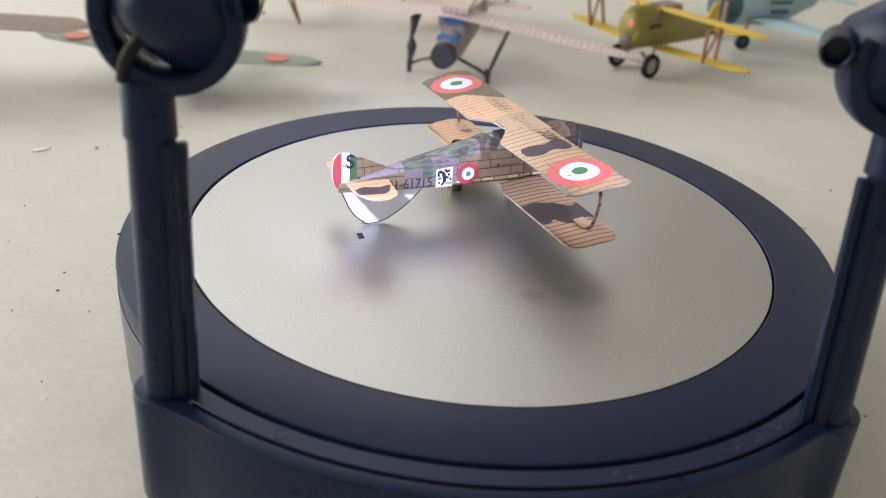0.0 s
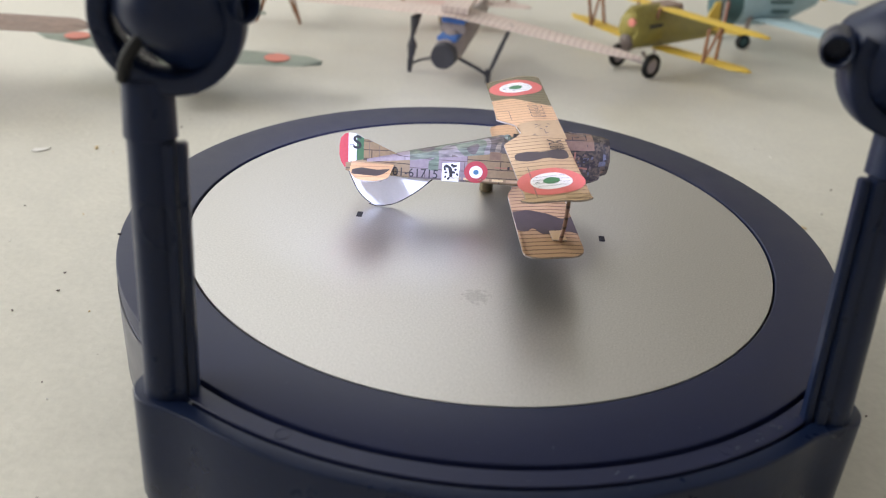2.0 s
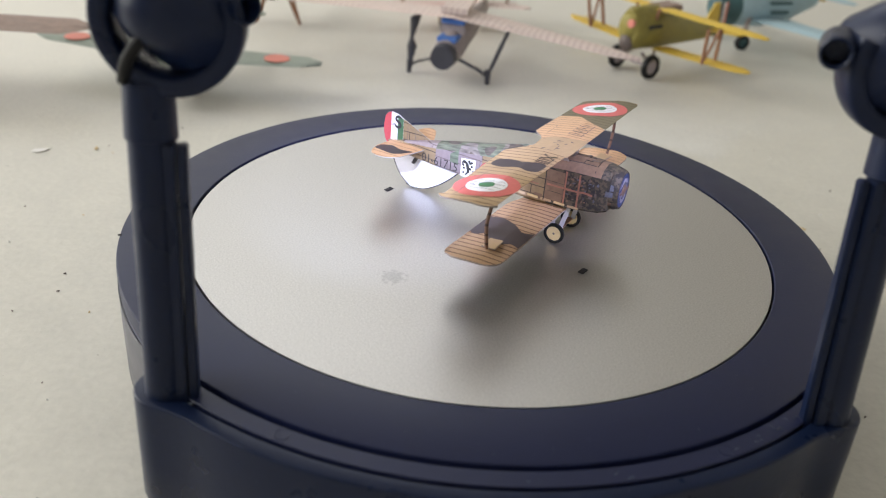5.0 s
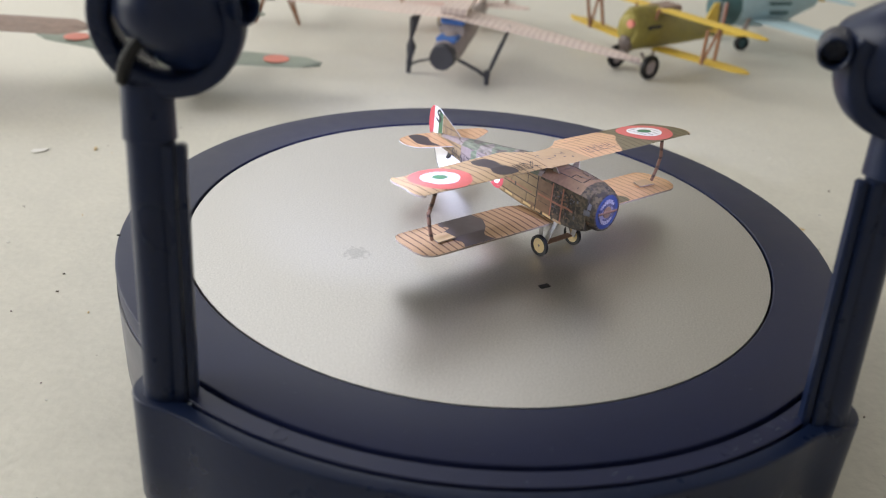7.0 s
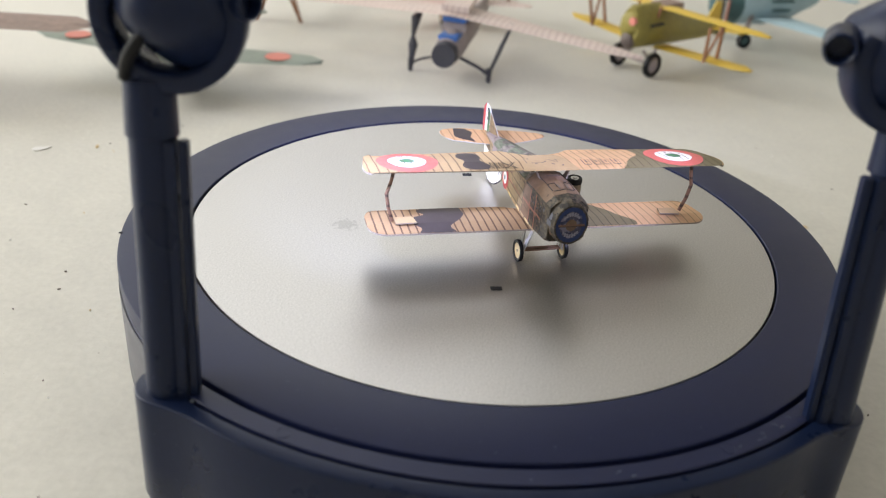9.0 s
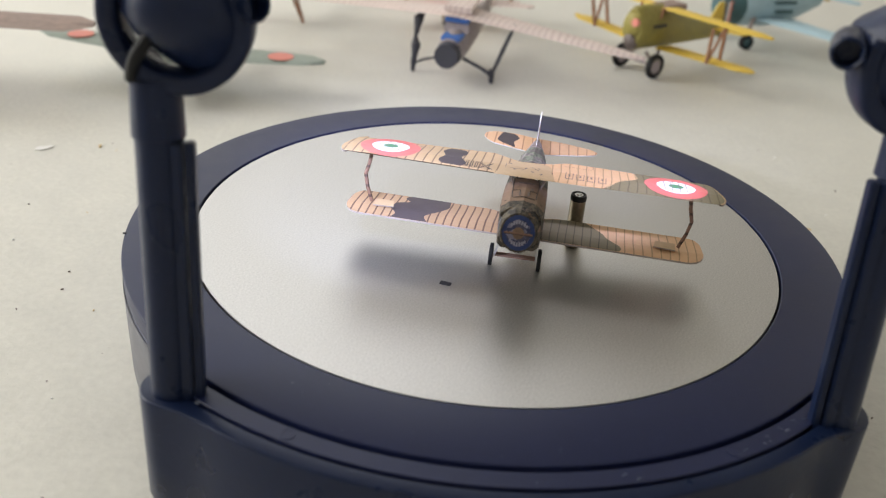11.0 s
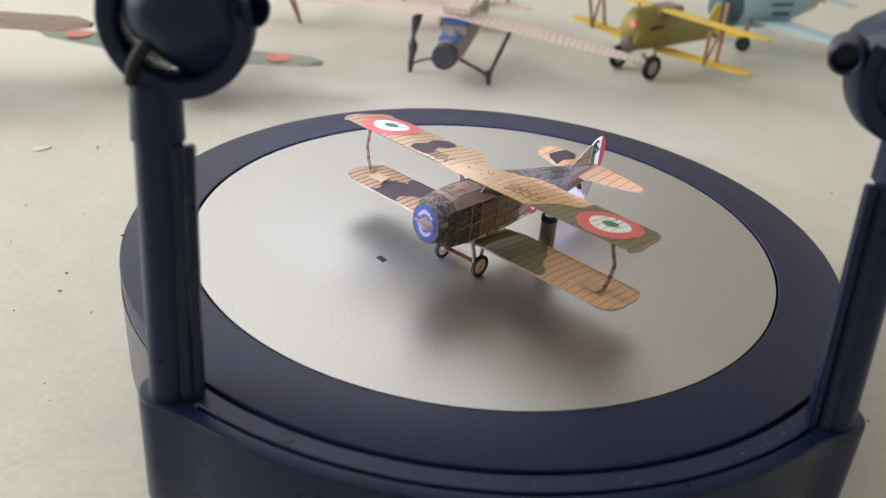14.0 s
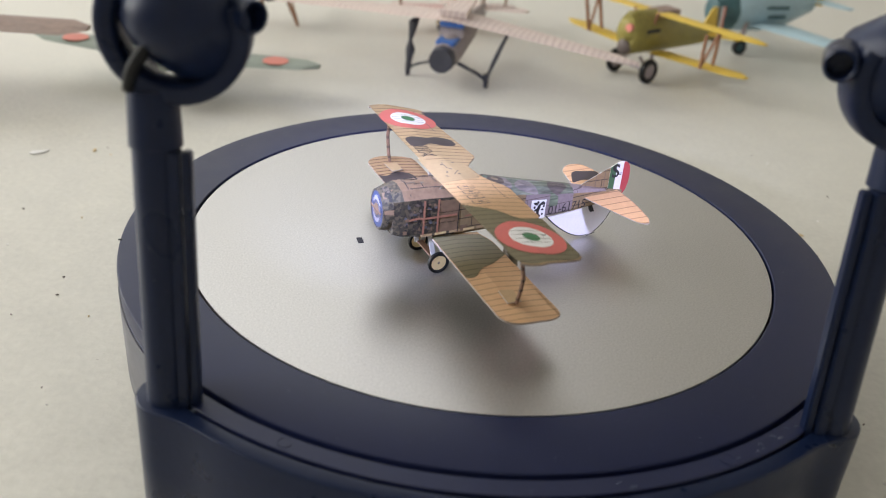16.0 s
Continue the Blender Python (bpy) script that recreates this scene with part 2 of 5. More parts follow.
pl.new(pa.outputs[0], pr.inputs["Value"])
pmul = pn.new("ShaderNodeVectorMath")
pmul.operation = "SCALE"
pl.new(pn[M["plate"]["colour"]].outputs[0], pmul.inputs[0])
pl.new(pr.outputs[0], pmul.inputs["Scale"])
pl.new(pmul.outputs[0], pn["Principled BSDF"].inputs["Base Color"])


# ---- shaping helpers; all meshes are shaped in units and scaled by S in part()
def part(name, bm, mats, parent=None, label="", smooth=False, scale=S):
    if not isinstance(mats, (list, tuple)):
        mats = [mats]
    for v in bm.verts:
        v.co *= scale
    bmesh.ops.recalc_face_normals(bm, faces=bm.faces)
    if smooth:
        for f in bm.faces:
            f.smooth = True
        for e in bm.edges:
            if len(e.link_faces) == 2 and e.calc_face_angle(0) > radians(38):
                e.smooth = False
    me = bpy.data.meshes.new(name)
    bm.to_mesh(me)
    bm.free()
    for m in mats:
        me.materials.append(m)
    ob = new(name, me)
    if parent:
        ob.parent = parent
    if label:
        tagged(ob, label)
    return ob


def thing(name, label, category, m=None, group="", kind=""):
    ob = new(name)
    ob.empty_display_size = 0.01
    if m is not None:
        ob.matrix_basis = m
    return tagged(ob, label, category, group, kind)


def at(x, y, z, turn=0.0, lean=0.0, pitch=0.0):
    """A pose in units; lean about x, pitch about y, turn about z, in degrees."""
    return pose(x * S, y * S, z * S, lean, pitch, turn)


def lathe(profile, n=96, a0=0.0, a1=360.0, bm=None, c=(0, 0), close=False):
    bm = bm or bmesh.new()
    full = abs(a1 - a0 - 360) < 1e-6
    cols = []
    for i in range(n if full else n + 1):
        a = radians(a0 + (a1 - a0) * i / n)
        cols.append([bm.verts.new((c[0] + r * math.cos(a), c[1] + r * math.sin(a), z)) for r, z in profile])
    k = len(profile)
    for i in range(n):
        p, q = cols[i], cols[(i + 1) % len(cols)]
        for j in range(k if close else k - 1):
            bm.faces.new((p[j], q[j], q[(j + 1) % k], p[(j + 1) % k]))
    if not full:
        for p in (cols[0], cols[-1]):
            bm.faces.new(p)
    bmesh.ops.remove_doubles(bm, verts=bm.verts, dist=1e-6)
    return bm


def box(cx, cy, cz, sx, sy, sz, bevel=0.0, bm=None):
    bm = bm or bmesh.new()
    g = bmesh.ops.create_cube(bm, size=1.0, matrix=Matrix.Translation((cx, cy, cz)) @ Matrix.Diagonal((sx, sy, sz, 1)))
    if bevel:
        es = list({e for v in g["verts"] for e in v.link_edges})
        bmesh.ops.bevel(bm, geom=es, offset=bevel, segments=2, affect="EDGES", profile=0.5)
    return bm


def rod(a, b, r, n=12, r2=None, bm=None, flat=1.0):
    """A round or flattened rod from a to b."""
    bm = bm or bmesh.new()
    a, b = Vector(a), Vector(b)
    d = b - a
    m = Matrix.Translation((a + b) / 2) @ d.to_track_quat("Z", "Y").to_matrix().to_4x4() @ Matrix.Diagonal((1, flat, 1, 1))
    bmesh.ops.create_cone(bm, cap_ends=True, segments=n, radius1=r, radius2=r if r2 is None else r2, depth=d.length, matrix=m)
    return bm


def ball(c, r, sx=1, sy=1, sz=1, n=24, bm=None):
    bm = bm or bmesh.new()
    bmesh.ops.create_uvsphere(bm, u_segments=n, v_segments=n // 2, radius=r, matrix=Matrix.Translation(c) @ Matrix.Diagonal((sx, sy, sz, 1)))
    return bm


def tube(points, r, n=10, bm=None):
    """A bent tube through points."""
    bm = bm or bmesh.new()
    pts = [Vector(p) for p in points]
    rings = []
    side = None
    for i, p in enumerate(pts):
        d = (pts[min(i + 1, len(pts) - 1)] - pts[max(i - 1, 0)]).normalized()
        if side is None:
            side = d.orthogonal().normalized()
        side = (side - d * side.dot(d)).normalized()
        up = d.cross(side)
        rr = r(i / (len(pts) - 1)) if callable(r) else r
        rings.append([bm.verts.new(p + rr * (side * math.cos(2 * math.pi * k / n) + up * math.sin(2 * math.pi * k / n))) for k in range(n)])
    for p, q in zip(rings, rings[1:]):
        for k in range(n):
            bm.faces.new((p[k], p[(k + 1) % n], q[(k + 1) % n], q[k]))
    bm.faces.new(rings[0])
    bm.faces.new(rings[-1])
    return bm


def slab(outline, thick, crest=None, lift=0.0, rise=0.0, under=None):
    """A flat shape with cut edges (slot 1); crest: x of a crease that is lifted by rise; lift: offset in z."""
    bm = bmesh.new()
    f = bm.faces.new([bm.verts.new((x, y, 0)) for x, y in outline])
    if crest is not None:
        bmesh.ops.bisect_plane(bm, geom=bm.verts[:] + bm.edges[:] + bm.faces[:], plane_co=(crest, 0, 0), plane_no=(1, 0, 0))
    top = bm.faces[:]
    if thick:
        g = bmesh.ops.extrude_face_region(bm, geom=top)
        for v in g["geom"]:
            if isinstance(v, bmesh.types.BMVert):
                v.co.z -= thick
    for v in bm.verts:
        v.co.z += lift
        if crest is not None:
            v.co.z += camber(v.co.x, crest, rise)
    bm.normal_update()
    for f in bm.faces:
        if abs(f.normal.z) < 0.5:
            f.material_index = 1
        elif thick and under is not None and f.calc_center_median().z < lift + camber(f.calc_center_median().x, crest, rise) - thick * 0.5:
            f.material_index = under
    bmesh.ops.triangulate(bm, faces=[f for f in bm.faces if len(f.verts) > 4])
    return bm


def ribs(me, step):
    """Cuts a mesh across y at even steps, so that it can be warped."""
    bm = bmesh.new()
    bm.from_mesh(me)
    ys = [v.co.y for v in bm.verts]
    for i in range(math.ceil(min(ys) / step), math.floor(max(ys) / step) + 1):
        bmesh.ops.bisect_plane(bm, geom=bm.verts[:] + bm.edges[:] + bm.faces[:], plane_co=(0, i * step, 0), plane_no=(0, 1, 0))
    bm.to_mesh(me)
    bm.free()


def camber(x, crest, rise):
    up = rise * (1 - (x - crest) / 0.07) if x > crest else rise * (1 - (crest - x) / 0.12)
    return up + 0.06 * (x - 0.098)


def disc(cx, cy, r, n=40, squash=1.0):
    return [(cx + r * math.cos(2 * math.pi * i / n), cy + squash * r * math.sin(2 * math.pi * i / n)) for i in range(n)]


def rounded(pts, radius, n=5):
    """Rounds the corners of an outline; radius: one for each corner."""
    out = []
    for i, p in enumerate(pts):
        p = Vector(p)
        a, b = Vector(pts[i - 1]), Vector(pts[(i + 1) % len(pts)])
        r = radius[i] if isinstance(radius, (list, tuple)) else radius
        if r <= 0:
            out.append(tuple(p))
            continue
        u, w = (a - p).normalized(), (b - p).normalized()
        s, e = p + u * r, p + w * r
        for k in range(n + 1):
            t = k / n
            out.append(tuple((1 - t) ** 2 * s + 2 * t * (1 - t) * p + t * t * e))
    return out


def loft(sections, pick=None):
    """Skin over closed sections (lists of points); pick(face centre) gives the slot."""
    bm = bmesh.new()
    rings = [[bm.verts.new(p) for p in s] for s in sections]
    for p, q in zip(rings, rings[1:]):
        for k in range(len(p)):
            bm.faces.new((p[k], p[(k + 1) % len(p)], q[(k + 1) % len(p)], q[k]))
    bm.faces.new(rings[0])
    bm.faces.new(rings[-1])
    if pick:
        for f in bm.faces:
            f.material_index = pick(f.calc_center_median())
    return bm


def letters(text, size, swell=0.0):
    """The outlines of a text as flat faces, centred, in units."""
    cu = bpy.data.curves.new("letters", "FONT")
    cu.body, cu.size, cu.align_x, cu.align_y = text, size, "CENTER", "CENTER"
    cu.offset = swell
    ob = new("letters", cu)
    me = bpy.data.meshes.new_from_object(ob.evaluated_get(bpy.context.evaluated_depsgraph_get()))
    bm = bmesh.new()
    bm.from_mesh(me)
    bpy.data.objects.remove(ob)
    bpy.data.curves.remove(cu)
    bpy.data.meshes.remove(me)
    return bm


# ---- the room and the table
def room():
    x0, x1, y0, y1, z0, z1 = -1.6, 1.4, -1.6, 1.8, -0.778, 2.1
    t = 0.1
    part("floor", box((x0 + x1) / 2, (y0 + y1) / 2, z0 - t / 2, x1 - x0, y1 - y0, t), M["floor"], scale=1)
    tagged(bpy.data.objects["floor"], "plain brown tiled floor of the room", "floor", kind="structure")
    c = part("ceiling", box((x0 + x1) / 2, (y0 + y1) / 2, z1 + t / 2, x1 - x0, y1 - y0, t), M["ceiling"], scale=1)
    tagged(c, "plain grey-white painted ceiling", "ceiling", kind="structure")
    for nm, b in (("wall_east", (x1 + t / 2, (y0 + y1) / 2, (z0 + z1) / 2, t, y1 - y0, z1 - z0)),
                  ("wall_south", ((x0 + x1) / 2, y0 - t / 2, (z0 + z1) / 2, x1 - x0 + 2 * t, t, z1 - z0))):
        tagged(part(nm, box(*b), M["wall"], scale=1), "plain pale painted wall", "wall", kind="structure")
    # walls with a window opening, built round the hole
    bm = bmesh.new()
    h0, h1, a0, a1 = 0.08, 1.42, -0.32, 1.42
    for cy, cz, sy, sz in (((y0 + a0) / 2, (z0 + z1) / 2, a0 - y0, z1 - z0), ((a1 + y1) / 2, (z0 + z1) / 2, y1 - a1, z1 - z0),
                           ((a0 + a1) / 2, (z0 + h0) / 2, a1 - a0, h0 - z0), ((a0 + a1) / 2, (h1 + z1) / 2, a1 - a0, z1 - h1)):
        box(x0 - t / 2, cy, cz, t, sy, sz, 0, bm)
    tagged(part("wall_west", bm, M["wall"], scale=1), "pale painted wall with a wide window opening", "wall", kind="structure")
    bm = bmesh.new()
    h0, h1, a0, a1 = 0.93, 2.03, -1.37, 0.33
    for cx, cz, sx, sz in (((x0 - t + a0) / 2, (z0 + z1) / 2, a0 - x0 + t, z1 - z0), ((a1 + x1 + t) / 2, (z0 + z1) / 2, x1 + t - a1, z1 - z0),
                           ((a0 + a1) / 2, (z0 + h0) / 2, a1 - a0, h0 - z0), ((a0 + a1) / 2, (h1 + z1) / 2, a1 - a0, z1 - h1)):
        box(cx, y1 + t / 2, cz, sx, t, sz, 0, bm)
    tagged(part("wall_north", bm, M["wall"], scale=1), "pale painted wall with a wide window opening", "wall", kind="structure")


def work_table():
    tb = thing("table", "pale cream plastic folding table with a fine grained top", "table", pose(0, 0, TABLE * S))
    part("tabletop", box(0.1, 0.2, -0.02, 1.9, 1.1, 0.04, 0.008), M["table"], tb, scale=1, smooth=True)
    for x in (-0.75, 0.95):
        for y in (-0.28, 0.68):
            part("leg", rod((x, y, -0.04), (x, y, -0.778 - TABLE * S), 0.016), M["grey_side"], tb, scale=1, smooth=True)
    return tb


# ---- the turntable with its two lamp arms
def lamp_arm(base, sx, ring_at, pivot_at, head_at, parent):
    """A post leaning towards the plate, with a ring-shaped yoke and a round lamp head; sx: 1 or -1."""
    bx, by = base
    top = Vector((bx, by + 0.085, 0.64))
    foot = Vector((bx, by, -0.03))
    d = (top - foot).normalized()
    post = part("post", rod(foot, top, 0.054 if sx < 0 else 0.049, 28), M["blue"], parent, "dark blue plastic lamp post", True)
    side = -sx
    bm = bmesh.new()
    for off, w, dep in ((0.045, 0.030, 0.05), (0.074, 0.022, 0.032)):
        mid = (foot + top) / 2 + Vector((side * off, -0.022, 0))
        bmesh.ops.create_cube(bm, size=1.0, matrix=Matrix.Translation(mid) @ Matrix.Rotation(-math.atan2(d.y, d.z), 4, "X") @ Matrix.Diagonal((w, dep, (top - foot).length, 1)))
    bmesh.ops.bevel(bm, geom=bm.edges[:], offset=0.004, segments=2, affect="EDGES")
    part("cable_rail", bm, M["blue"], post, "", True)
    neck = top + d * 0.13
    part("collar", rod(top + d * 0.002, neck, 0.060, 28, 0.057), M["blue"], post, "", True)
    c, q = Vector(ring_at), Vector(pivot_at)
    # the yoke: three quarters of a ring, a broad flat band with rounded edges
    bm = bmesh.new()
    rings = []
    n = 40
    start, sweep = (150.0, 232.0) if sx < 0 else (158.0, 222.0)
    for i in range(n + 1):
        a = radians(start + sweep * i / n)
        out, up = Vector((math.cos(a), 0, math.sin(a) * 1.03)), Vector((0, 1, 0))
        band = 0.050
        rings.append([bm.verts.new(c + out * (0.165 - band * (1 - math.copysign(abs(math.cos(b)) ** 0.55, math.cos(b))) / 2) + up * (0.046 * math.copysign(abs(math.sin(b)) ** 0.55, math.sin(b))))
                      for b in [2 * math.pi * k / 20 for k in range(20)]])
    for p, r in zip(rings, rings[1:]):
        for k in range(20):
            bm.faces.new((p[k], p[(k + 1) % 20], r[(k + 1) % 20], r[k]))
    bm.faces.new(rings[0])
    bm.faces.new(rings[-1])
    rod(neck - d * 0.03, c + Vector((-side * 0.048, 0, -0.125)), 0.055, 24, 0.046, bm)
    part("yoke", bm, M["blue"], post, "ring-shaped dark blue lamp yoke", True)
    bm = lathe([(0.0, 0.0), (0.026, 0.0), (0.029, -0.044), (0.032, -0.047), (0.036, -0.044), (0.041, 0.02), (0.041, 0.05), (0, 0.05)], 24)
    bmesh.ops.transform(bm, matrix=Matrix.Translation(q) @ Matrix.Rotation(radians(48 if sx < 0 else -27), 4, "Z") @ Matrix.Rotation(radians(-90), 4, "X"), verts=bm.verts)
    part("pivot", bm, M["blue"], post, "", True)
    # head: a domed housing that looks down at the plate
    prof = [(0.0, 0.11), (0.045, 0.104), (0.08, 0.082), (0.098, 0.045), (0.103, 0.0), (0.103, -0.060), (0.100, -0.072), (0.090, -0.072), (0.084, -0.045), (0.0, -0.045)]
    bm = lathe([(1.18 * r, 1.18 * z) for r, z in prof], 36)
    h = Vector(head_at)
    place = Matrix.Translation(h) @ (Vector((0, 0, 0.05)) - h).to_track_quat("-Z", "Y").to_matrix().to_4x4()
    bmesh.ops.transform(bm, matrix=place, verts=bm.verts)
    part("lamp_head", bm, M["blue"], post, "domed dark blue lamp head tilted down", True)
    bm = lathe([(0.0, -0.050), (0.099, -0.050), (0.099, -0.053), (0, -0.053)], 30)
    bmesh.ops.transform(bm, matrix=place, verts=bm.verts)
    part("lens", bm, M["led"], post)
    a, b = c + Vector((-side * 0.030, -0.066, -0.012)), neck + Vector((-side * 0.040, -0.048, 0.012))
    pts = []
    for i in range(13):
        t = i / 12
        pts.append(a.lerp(b, t) + Vector((-side * 0.010 * math.sin(math.pi * t), -0.012 * math.sin(math.pi * t), 0.0)))
    part("cable", tube(pts, lambda t: 0.0125 + 0.003 * math.sin(math.pi * t), 10), M["black"], post, "black rubber lamp cable", True)
    return post


LOBES = ((-0.862, -0.940, 0.088), (0.854, -0.955, 0.090))      # round ends of the mount: centre and radius


def mount_body():
    """The curved front mount: a narrow flat rim with a crisp shoulder that runs into a round lobe under each post."""
    inner = [(1.287 * math.cos(radians(a)), 1.287 * math.sin(radians(a))) for a in [-49.5 - 81 * i / 60 for i in range(61)]]
    rim = 1.329
    outer = []
    for i in range(25):                                  # round the left lobe, from the ring side to the front
        cx, cy, r = LOBES[0]
        a = radians(75 + 190 * i / 24)
        outer.append((cx + r * math.cos(a), cy + r * math.sin(a)))
    for i in range(91):
        a = -127.5 + 75.0 * i / 90
        outer.append((rim * math.cos(radians(a)), rim * math.sin(radians(a))))
    for i in range(25):
        cx, cy, r = LOBES[1]
        a = radians(-85 + 190 * i / 24)
        outer.append((cx + r * math.cos(a), cy + r * math.sin(a)))
    for k in range(5):                                   # soften the hollow where the lobes meet the rim
        outer = [outer[0]] + [((p[0] + 2 * q[0] + r[0]) / 4, (p[1] + 2 * q[1] + r[1]) / 4) for p, q, r in zip(outer, outer[1:], outer[2:])] + [outer[-1]]
    bm = bmesh.new()
    rings = []
    for inset, z in ((0.0060, -0.0055), (0.0022, -0.0068), (0.0006, -0.0090), (0.0, -0.0125), (-0.0015, -0.20), (-0.003, -0.335), (0.003, -0.358), (0.016, -0.374), (0.030, -0.379)):
        ring = [bm.verts.new((x, y, z)) for x, y in inner]
        for i, (x, y) in enumerate(outer):
            p, q = outer[max(i - 1, 0)], outer[min(i + 1, len(outer) - 1)]
            t = Vector((q[0] - p[0], q[1] - p[1])).normalized()
            ring.append(bm.verts.new((x - t.y * inset, y + t.x * inset, z)))
        rings.append(ring)
    m = len(rings[0])
    for p, q in zip(rings, rings[1:]):
        for i in range(m):
            bm.faces.new((p[i], p[(i + 1) % m], q[(i + 1) % m], q[i]))
    for ring in (rings[0], rings[-1]):
        f = bm.faces.new(ring)
        bmesh.ops.triangulate(bm, faces=[f])
    return bm


def turntable():
    tt = thing("turntable", "dark blue round display turntable with two lamp arms", "turntable")
    part("base", lathe([(0.3, -0.034), (1.003, -0.034), (1.003, 0.002), (1.006, 0.0045), (1.203, 0.0045), (1.2095, 0.002), (1.2116, -0.004), (1.2116, -0.055), (1.204, -0.058),
                        (1.204, -0.066), (1.2105, -0.069), (1.2085, -0.355), (1.200, -0.379), (0.3, -0.379)], 160, close=True), M["blue_top"], tt, "dark blue satin plastic ring base", True)
    part("skirt", lathe([(1.213, -0.072), (1.2145, -0.074), (1.2125, -0.352), (1.206, -0.372), (1.2045, -0.370), (1.210, -0.10)], 160, 195 - 60, 195 + 30, close=True), M["grey_side"], tt, "grey side band", True)
    plate = part("plate", lathe([(0.0, 0.0), (0.35, 0.0), (0.7, 0.0), (0.995, 0.0), (0.995, -0.028), (0.0, -0.028)], 160), M["plate"], tt, "satin aluminium turning plate", True)
    # slots are not cut: thin dark blocks on the plate imitate their shade
    for i, (x, y) in enumerate(((-0.414, -0.107), (0.418, 0.099))):
        bm = box(0, 0, 0, 0.036, 0.020, 0.003, 0.0012)
        bmesh.ops.transform(bm, matrix=Matrix.Translation((x, y, 0.0012)) @ Matrix.Rotation(radians(105), 4, "Z"), verts=bm.verts)
        part("slot", bm, M["groove"], plate, "near-black inlay standing in for a shaded slot in the plate")
    # dark bed paints the shade down in the gap round the plate
    part("gap_bed", lathe([(0.9, -0.031), (1.0028, -0.031), (1.0028, -0.0295), (0.9, -0.0295)], 160, close=True), M["groove"], tt)
    # front mount: inner strip, groove, outer rim with a sloping shoulder and two lobes under the posts
    part("mount_strip", lathe([(1.2235, -0.30), (1.2235, -0.004), (1.2255, -0.0015), (1.2735, -0.003), (1.2755, -0.0055), (1.2755, -0.30)], 72, -131, -49, close=True), M["blue_top"], tt, "", True)
    # likewise the grooves' depth is darkened by a near-black bed
    part("groove_bed", lathe([(1.2105, -0.05), (1.292, -0.05), (1.292, -0.06), (1.2105, -0.06)], 72, -133, -47, close=True), M["groove"], tt)
    part("mount", mount_body(), M["blue"], tt, "dark blue curved front mount with rounded ends", True)
    for a in (-116.3, -65.2):
        x, y = 1.249 * math.cos(radians(a)), 1.249 * math.sin(radians(a))
        part("moulding_mark", lathe([(0.0165, -0.0050), (0.0165, -0.0015), (0.0180, -0.0011), (0.0190, -0.0050)], 28, c=(x, y), close=True), M["blue_top"], tt, "", True)
    part("index_mark", box(-1.1975, -0.172, 0.0046, 0.012, 0.007, 0.004, 0.0012), M["groove"], tt)
    rnd = random.Random(3)
    for a, r, n in ((-55.5, 1.252, 5), (-62.0, 1.246, 4), (-79.0, 1.255, 2)):
        for i in range(n):
            b, q = radians(a + rnd.uniform(-2.2, 2.2)), r + rnd.uniform(-0.016, 0.016)
            x, y, w = q * math.cos(b), q * math.sin(b), rnd.uniform(0.006, 0.016)
            bm = tube([(x, y, -0.0020), (x + w * 0.4, y + w * rnd.uniform(0.2, 0.6), -0.0018), (x + w, y + w * rnd.uniform(-0.5, 0.9), -0.0020)], 0.0009, 6)
            part("scuff", bm, M["glue"], tt, "pale curled scuff mark", True)
    for cx, cy in ((0.800, -1.010), (-0.800, -0.985)):
        for i in range(7):
            g = ball((cx + rnd.uniform(-0.02, 0.025), cy + rnd.uniform(-0.02, 0.02), -0.010), rnd.uniform(0.003, 0.007), 1.2, 1, 0.6, 8)
            part("glue_spot", g, M["glue"], tt, "pale dried glue spot", True)
    lamp_arm((-0.862, -0.955), -1, (-0.803, -0.855, 0.911), (-0.662, -0.860, 0.948), (-0.787, -0.835, 0.932), tt)
    lamp_arm((0.851, -0.985), 1, (0.829, -0.885, 0.905), (0.646, -0.885, 0.930), (0.808, -0.860, 0.925), tt)
    return tt, plate


# ---- the paper biplane; x forward, y to its left, z up from the plate
STATIONS = [  # x, half width, bottom, side top, deck top
    (-0.625, 0.005, 0.150, 0.178, 0.181), (-0.55, 0.014, 0.146, 0.190, 0.196), (-0.40, 0.034, 0.140, 0.210, 0.230), (-0.20, 0.052, 0.136, 0.240, 0.270),
    (-0.075, 0.061, 0.134, 0.258, 0.300), (-0.04, 0.063, 0.133, 0.262, 0.290), (0.02, 0.065, 0.133, 0.268, 0.290), (0.06, 0.066, 0.134, 0.274, 0.308),
    (0.15, 0.067, 0.140, 0.280, 0.314), (0.24, 0.065, 0.152, 0.281, 0.312), (0.272, 0.061, 0.164, 0.278, 0.304)]


def flank(x):
    for a, b in zip(STATIONS, STATIONS[1:]):
        if a[0] <= x <= b[0]:
            t = (x - a[0]) / (b[0] - a[0])
            return a[1] + t * (b[1] - a[1])
    return STATIONS[-1][1]


def section(s):
    x, w, b, t, d = s
    return [(x, -w * 0.8, b), (x, -w, b + 0.012), (x, -w, t), (x, -w * 0.62, d - (d - t) * 0.25), (x, 0, d), (x, w * 0.62, d - (d - t) * 0.25), (x, w, t), (x, w, b + 0.012), (x, w * 0.8, b)]


def on_flank(outline, side, lift=0.0012):
    """A flat print laid on the fuselage's side: outline of (x, z)."""
    bm = bmesh.new()
    bm.faces.new([bm.verts.new((x, side * (flank(x) + lift), z)) for x, z in outline])
    bmesh.ops.triangulate(bm, faces=bm.faces[:])
    return bm


